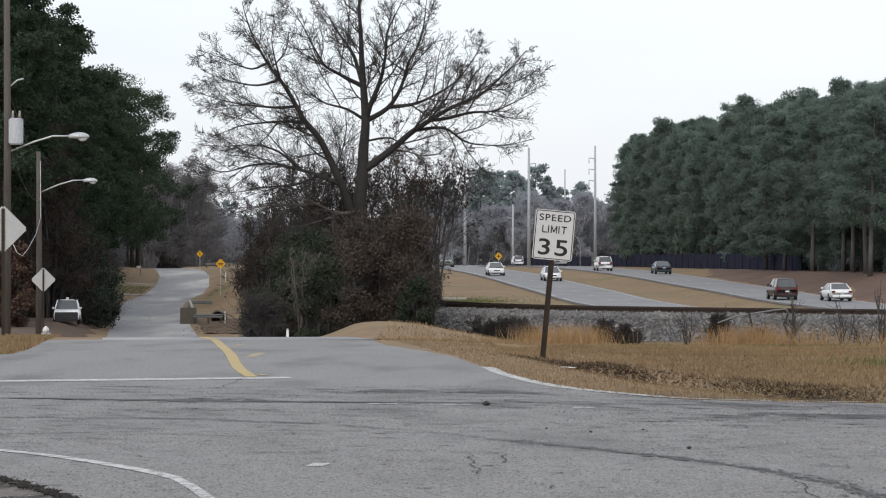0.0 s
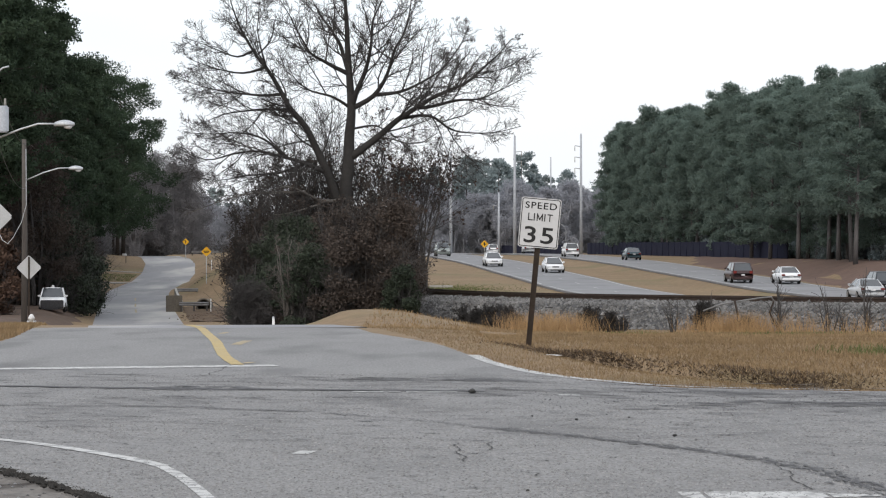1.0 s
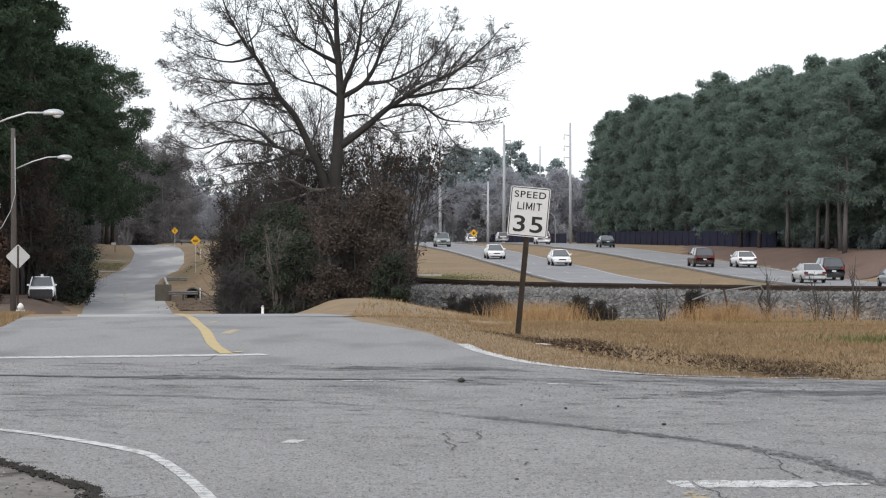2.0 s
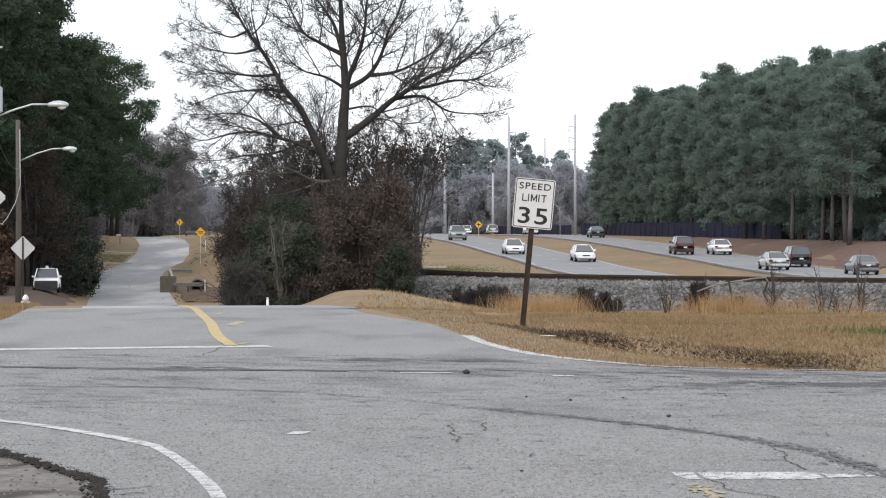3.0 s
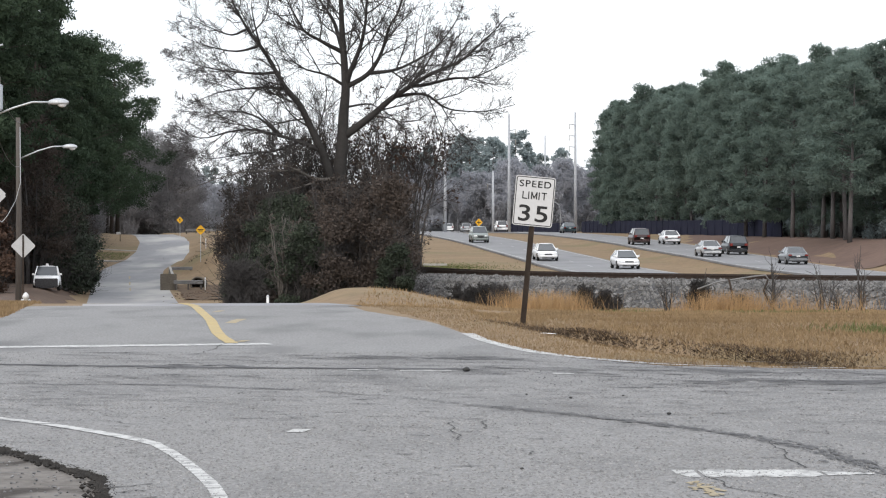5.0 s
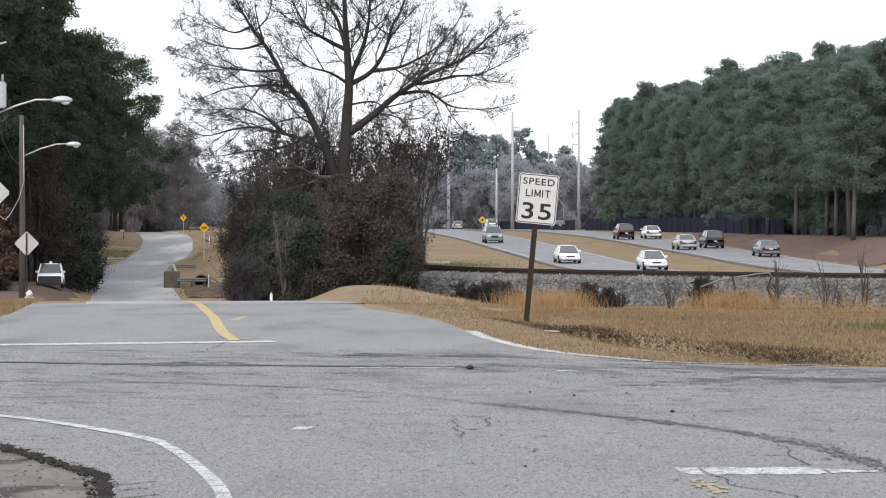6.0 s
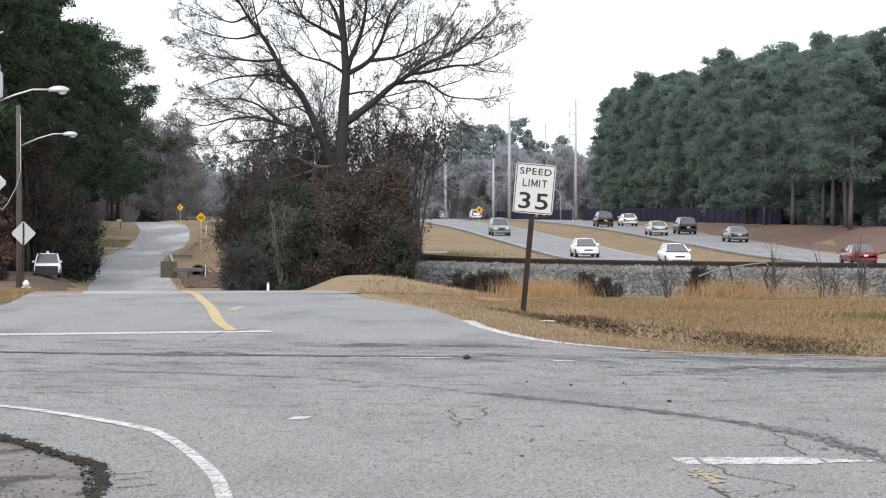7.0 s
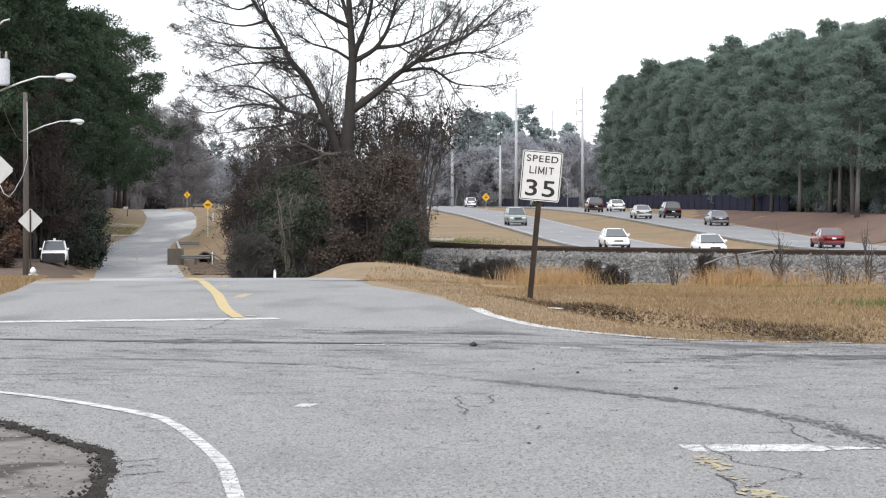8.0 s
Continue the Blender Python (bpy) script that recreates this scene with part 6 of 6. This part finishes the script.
# ---- cars ----
def car(kind, paint, label, group="traffic"):
    L, W, H, belt, hood, nose = {"sedan": (4.8, 1.84, 1.46, 0.92, 0.80, 0.70), "suv": (4.7, 1.88, 1.76, 1.08, 1.02, 0.86), "pickup": (5.4, 1.98, 1.84, 1.12, 1.08, 0.95)}[kind]
    ob = thing("car", 0, 0, 0, label, kind if kind != "suv" else "suv", group)
    hw = W / 2
    # lower body: stations from tail to nose with a rounded section
    st = {"sedan": [(-L / 2, 0.72, 0.88), (-L / 2 + 0.12, 0.95, 0.95), (-1.4, 0.98, 1.0), (0.6, belt, 1.0), (1.0, hood + 0.06, 0.99), (L / 2 - 0.45, hood - 0.04, 0.95), (L / 2 - 0.06, nose, 0.84), (L / 2, 0.55, 0.76)],
          "suv": [(-L / 2, 0.85, 0.92), (-L / 2 + 0.08, belt, 0.96), (-1.4, belt, 1.0), (0.8, belt, 1.0), (1.15, hood + 0.04, 0.99), (L / 2 - 0.35, hood - 0.05, 0.95), (L / 2 - 0.05, nose, 0.88), (L / 2, 0.6, 0.82)],
          "pickup": [(-L / 2, 0.9, 0.95), (-L / 2 + 0.06, belt, 0.97), (-1.4, belt, 1.0), (0.9, belt, 1.0), (1.25, hood + 0.05, 0.99), (L / 2 - 0.3, hood - 0.03, 0.96), (L / 2 - 0.05, nose, 0.9), (L / 2, 0.6, 0.85)]}[kind]
    V, Fc = [], []
    for y, top, w in st:
        a = hw * w
        lo = 0.24 if abs(y) < L / 2 - 0.3 else 0.32
        for px_, pz in ((-0.86, lo), (-0.98, lo + 0.14), (-1.0, 0.5 * (lo + top)), (-0.95, top - 0.08), (-0.85, top), (0.85, top), (0.95, top - 0.08), (1.0, 0.5 * (lo + top)), (0.98, lo + 0.14), (0.86, lo)):
            V.append((px_ * a, y, pz))
    for i in range(len(st) - 1):
        for k in range(10):
            k2 = (k + 1) % 10
            Fc.append((i * 10 + k, i * 10 + k2, i * 10 + 10 + k2, i * 10 + 10 + k))
    Fc += [tuple(range(10)), tuple(range((len(st) - 1) * 10 + 9, (len(st) - 1) * 10 - 1, -1))]
    body = part("body", mesh_of("body", V, Fc, paint, True), ob)
    # cabin: glass house, roof and pillars
    y0, y1, y2, y3 = {"sedan": (-1.95, -1.0, 0.1, 1.2), "suv": (-2.24, -1.85, 0.3, 1.25), "pickup": (-0.75, -0.55, 0.55, 1.3)}[kind]
    wb, wt = hw * 0.90, hw * (0.66 if kind == "sedan" else 0.72)
    zb, zt = belt - 0.03, H - 0.05
    c = [(-wb, y0, zb), (wb, y0, zb), (wb, y3, zb), (-wb, y3, zb), (-wt, y1, zt), (wt, y1, zt), (wt, y2, zt), (-wt, y2, zt)]
    for nm, f in (("rear_window", (1, 0, 4, 5)), ("windscreen", (3, 2, 6, 7)), ("side_window", (0, 3, 7, 4)), ("side_window", (2, 1, 5, 6))):
        q = [Vector(c[i]) for i in f]
        mid = sum(q, Vector()) / 4
        nrm_ = (q[1] - q[0]).cross(q[3] - q[0]).normalized() * 0.02
        q = [mid + (p - mid) * 0.97 for p in q]
        part(nm, mesh_of(nm, [*q, *[p - nrm_ for p in q]], [(0, 1, 2, 3), (7, 6, 5, 4), (0, 4, 5, 1), (1, 5, 6, 2), (2, 6, 7, 3), (3, 7, 4, 0)], M_GLASS), body)
    roof, rf, m_ = [], [], 7
    for j in range(m_):
        v = -1 + 2 * j / (m_ - 1)
        for i in range(m_):
            u = -1 + 2 * i / (m_ - 1)
            crown = (1 - abs(u) ** 3) * (1 - abs(v) ** 3)
            roof.append((u * (wt + 0.035), (y1 + y2) / 2 + v * ((y2 - y1) / 2 + 0.06), zt - 0.035 + (H - zt + 0.035) * crown ** 0.5))
    rf = [(j * m_ + i, j * m_ + i + 1, (j + 1) * m_ + i + 1, (j + 1) * m_ + i) for j in range(m_ - 1) for i in range(m_ - 1)]
    rim_ = list(range(m_)) + [j * m_ + m_ - 1 for j in range(1, m_)] + [(m_ - 1) * m_ + i for i in range(m_ - 2, -1, -1)] + [j * m_ for j in range(m_ - 2, 0, -1)]
    rf.append(tuple(reversed(rim_)))
    part("roof", mesh_of("roof", roof, rf, paint, True), body)
    for a, b in ((0, 4), (1, 5), (2, 6), (3, 7)):
        part("pillar", tube_mesh("pillar", [([c[a], c[b]], [0.055, 0.045])], paint, 6), body)
    ym = (y1 + y2) / 2 - 0.1
    for s_ in (-1, 1):
        part("pillar", tube_mesh("pillar", [([(s_ * wb, ym, zb), (s_ * wt, ym, zt)], [0.05, 0.04])], paint, 6), body)
        bm = bmesh.new()
        box(bm, s_ * hw * 1.02 - 0.1, s_ * hw * 1.02 + 0.1, y3 - 0.42, y3 - 0.28, belt + 0.02, belt + 0.17, 0.03)
        part("mirror", bm_mesh("mirror", bm, paint), body)
        bm = bmesh.new()
        box(bm, s_ * hw * 0.63 - 0.19, s_ * hw * 0.63 + 0.19, L / 2 - 0.16, L / 2 - 0.01, nose - 0.16, nose - 0.02, 0.03)
        part("headlight", bm_mesh("headlight", bm, M_LAMP_CLEAR), body)
        bm = bmesh.new()
        tz = (0.70, 0.86) if kind == "sedan" else (0.80, 1.06)
        box(bm, s_ * hw * 0.74 - 0.15, s_ * hw * 0.74 + 0.15, -L / 2 - 0.015, -L / 2 + 0.14, *tz, 0.03)
        part("tail_light", bm_mesh("tail_light", bm, M_LAMP_RED), body)
    bm = bmesh.new()
    box(bm, -0.36, 0.36, L / 2 - 0.08, L / 2 + 0.012, nose - 0.26, nose - 0.06, 0.03)
    part("grille", bm_mesh("grille", bm, M_GRILLE), body)
    if kind == "pickup":
        bm = bmesh.new()
        box(bm, -hw * 0.86, hw * 0.86, L / 2 - 0.1, L / 2 + 0.06, 0.3, nose - 0.02, 0.04)
        part("grille_guard", bm_mesh("grille_guard", bm, M_GRILLE), body, "dark grille guard across the front")
        bm = bmesh.new()
        bmesh.ops.create_cone(bm, cap_ends=True, segments=12, radius1=0.12, radius2=0.09, depth=0.16, matrix=pose(0, 0.05, H + 0.08))
        part("beacon", bm_mesh("beacon", bm, M_LITTER), body, "pale roof beacon")
    for yy, s_ in ((L / 2, 1), (-L / 2, -1)):
        bm = bmesh.new()
        box(bm, -hw * 0.86, hw * 0.86, yy - 0.1, yy + 0.07, 0.34, 0.52, 0.05)
        part("bumper", bm_mesh("bumper", bm, paint if kind != "pickup" else M_GRILLE), body)
        bm = bmesh.new()
        box(bm, -0.55, 0.55, yy - 0.06, yy + 0.055 , 0.22, 0.32, 0.02)
        part("lower_intake", bm_mesh("lower_intake", bm, M_GRILLE), body)
    bm = bmesh.new()
    box(bm, -0.16, 0.16, -L / 2 - 0.03, -L / 2, 0.66, 0.78)
    part("plate", bm_mesh("plate", bm, M_PLATE), body)
    r = 0.33 if kind == "sedan" else 0.37
    bt, br = bmesh.new(), bmesh.new()
    bmesh.ops.create_cone(bt, cap_ends=True, segments=20, radius1=r, radius2=r, depth=0.22, matrix=pose(0, 0, 0, 0, 90, 0))
    bmesh.ops.bevel(bt, geom=[e for e in bt.edges if len(e.link_faces) == 2 and e.calc_face_angle(0) > 1], offset=0.03, segments=2, affect="EDGES")
    bmesh.ops.create_cone(br, cap_ends=True, segments=12, radius1=r * 0.62, radius2=r * 0.62, depth=0.235, matrix=pose(0, 0, 0, 0, 90, 0))
    mt, mr = bm_mesh("tyre", bt, M_TYRE), bm_mesh("rim", br, M_RIM)
    for sx in (-1, 1):
        for yy in (-L / 2 + 0.95, L / 2 - 0.92):
            wheel = part("wheel", mt, ob)
            wheel.matrix_basis = pose(sx * (hw - 0.10), yy, r)
            part("rim", mr, wheel)
    return ob


def paint(name, c, rough=0.3):
    return mat(name, c, [v * 1.08 for v in c], 0.8, rough, fine=0.05, spec=0.5)


P_WHITE, P_SILVER, P_GREY = paint("paint_white", (0.72, 0.73, 0.74)), paint("paint_silver", (0.42, 0.43, 0.44)), paint("paint_grey", (0.16, 0.17, 0.18))
P_MAROON, P_BLACK, P_RED, P_GREEN = paint("paint_maroon", (0.045, 0.022, 0.022)), paint("paint_black", (0.018, 0.020, 0.024)), paint("paint_red", (0.17, 0.022, 0.026)), paint("paint_teal", (0.03, 0.055, 0.065))
P_PALE = paint("paint_pale_green", (0.22, 0.25, 0.24))

# each car: lane offset, sense, depth along the highway as a + b t + c t^2
TRAFFIC = []
TRAFFIC.append((car("sedan", P_WHITE, "white sedan with a dark grille driving on the highway"), 28.2, -1, (311.12, -13.693, 0.0478)))
TRAFFIC.append((car("sedan", P_WHITE, "small white sedan driving on the highway"), 31.9, -1, (288.31, -14.390, 0.1952)))
TRAFFIC.append((car("suv", P_PALE, "pale grey-green sport utility vehicle on the highway"), 28.2, -1, (385.47, -18.925, 0.6417)))
TRAFFIC.append((car("suv", P_WHITE, "white sport utility vehicle far along the highway"), 47.9, 1, (486.28, 19.853, 0.2265)))
TRAFFIC.append((car("suv", P_SILVER, "silver estate car far along the highway"), 47.9, 1, (421.55, 23.381, 0.4390)))
TRAFFIC.append((car("suv", P_WHITE, "white hatchback far along the highway"), 44.3, 1, (343.03, 18.280, 0.3736)))
TRAFFIC.append((car("sedan", P_GREEN, "dark teal sedan driving away on the highway"), 47.9, 1, (319.47, 11.939, 0.3149)))
TRAFFIC.append((car("suv", P_MAROON, "dark maroon sport utility vehicle driving away on the highway"), 44.3, 1, (229.40, 13.087, 0.0863)))
TRAFFIC.append((car("sedan", P_WHITE, "white sedan driving away on the highway"), 47.9, 1, (225.53, 14.220, 0.1093)))
TRAFFIC.append((car("sedan", P_SILVER, "silver sedan driving away on the highway"), 44.3, 1, (179.18, 14.973, 0.0270)))
TRAFFIC.append((car("suv", P_BLACK, "black sport utility vehicle driving away on the highway"), 47.9, 1, (191.16, 13.995, 0.0095)))
TRAFFIC.append((car("sedan", P_GREY, "dark grey sedan driving away on the highway"), 47.9, 1, (173.50, 11.486, 0.1467)))
TRAFFIC.append((car("sedan", P_RED, "red sedan driving away on the highway"), 44.3, 1, (108.6, 12.3, 0.0000)))

truck = car("pickup", P_WHITE, "white pickup truck parked beside the lane, facing the junction", "parked vehicles")
truck.matrix_basis = pose(-28.2, 210, ground_z(-28.2, 210) + 0.02, 0, 0, 186)


def motions():
    """All the traffic, at its own steady pace along its lane."""
    for ob, q, sense, (a, b, c) in TRAFFIC:
        rows = []
        for k in range(17):
            t = k * 0.5
            y = a + b * t + c * t * t
            dz = (interp(y + 2, HIGH_Z) - interp(y - 2, HIGH_Z)) / 4
            rz = math.degrees(math.atan(-HS)) + (180 if sense < 0 else 0)
            rows.append((t, pose(q + HS * y, y, interp(y, HIGH_Z) + 0.055, math.degrees(math.atan(dz)) * sense, 0, rz)))
        walk(ob, rows)
        speed = max(abs(b), abs(b + 16 * c))
        wheels = [w for w in ob.children if w.name.startswith("wheel")]
        r = wheels[0].matrix_basis.translation.z
        if speed / r / FPS < 1.5:                        # wheels roll with the road
            for w in wheels:
                p = w.matrix_basis.translation.copy()
                walk(w, [(k / FPS, pose(*p, -math.degrees(sense * (b * k / FPS + c * (k / FPS) ** 2) / r))) for k in range(0, 241)])


motions()
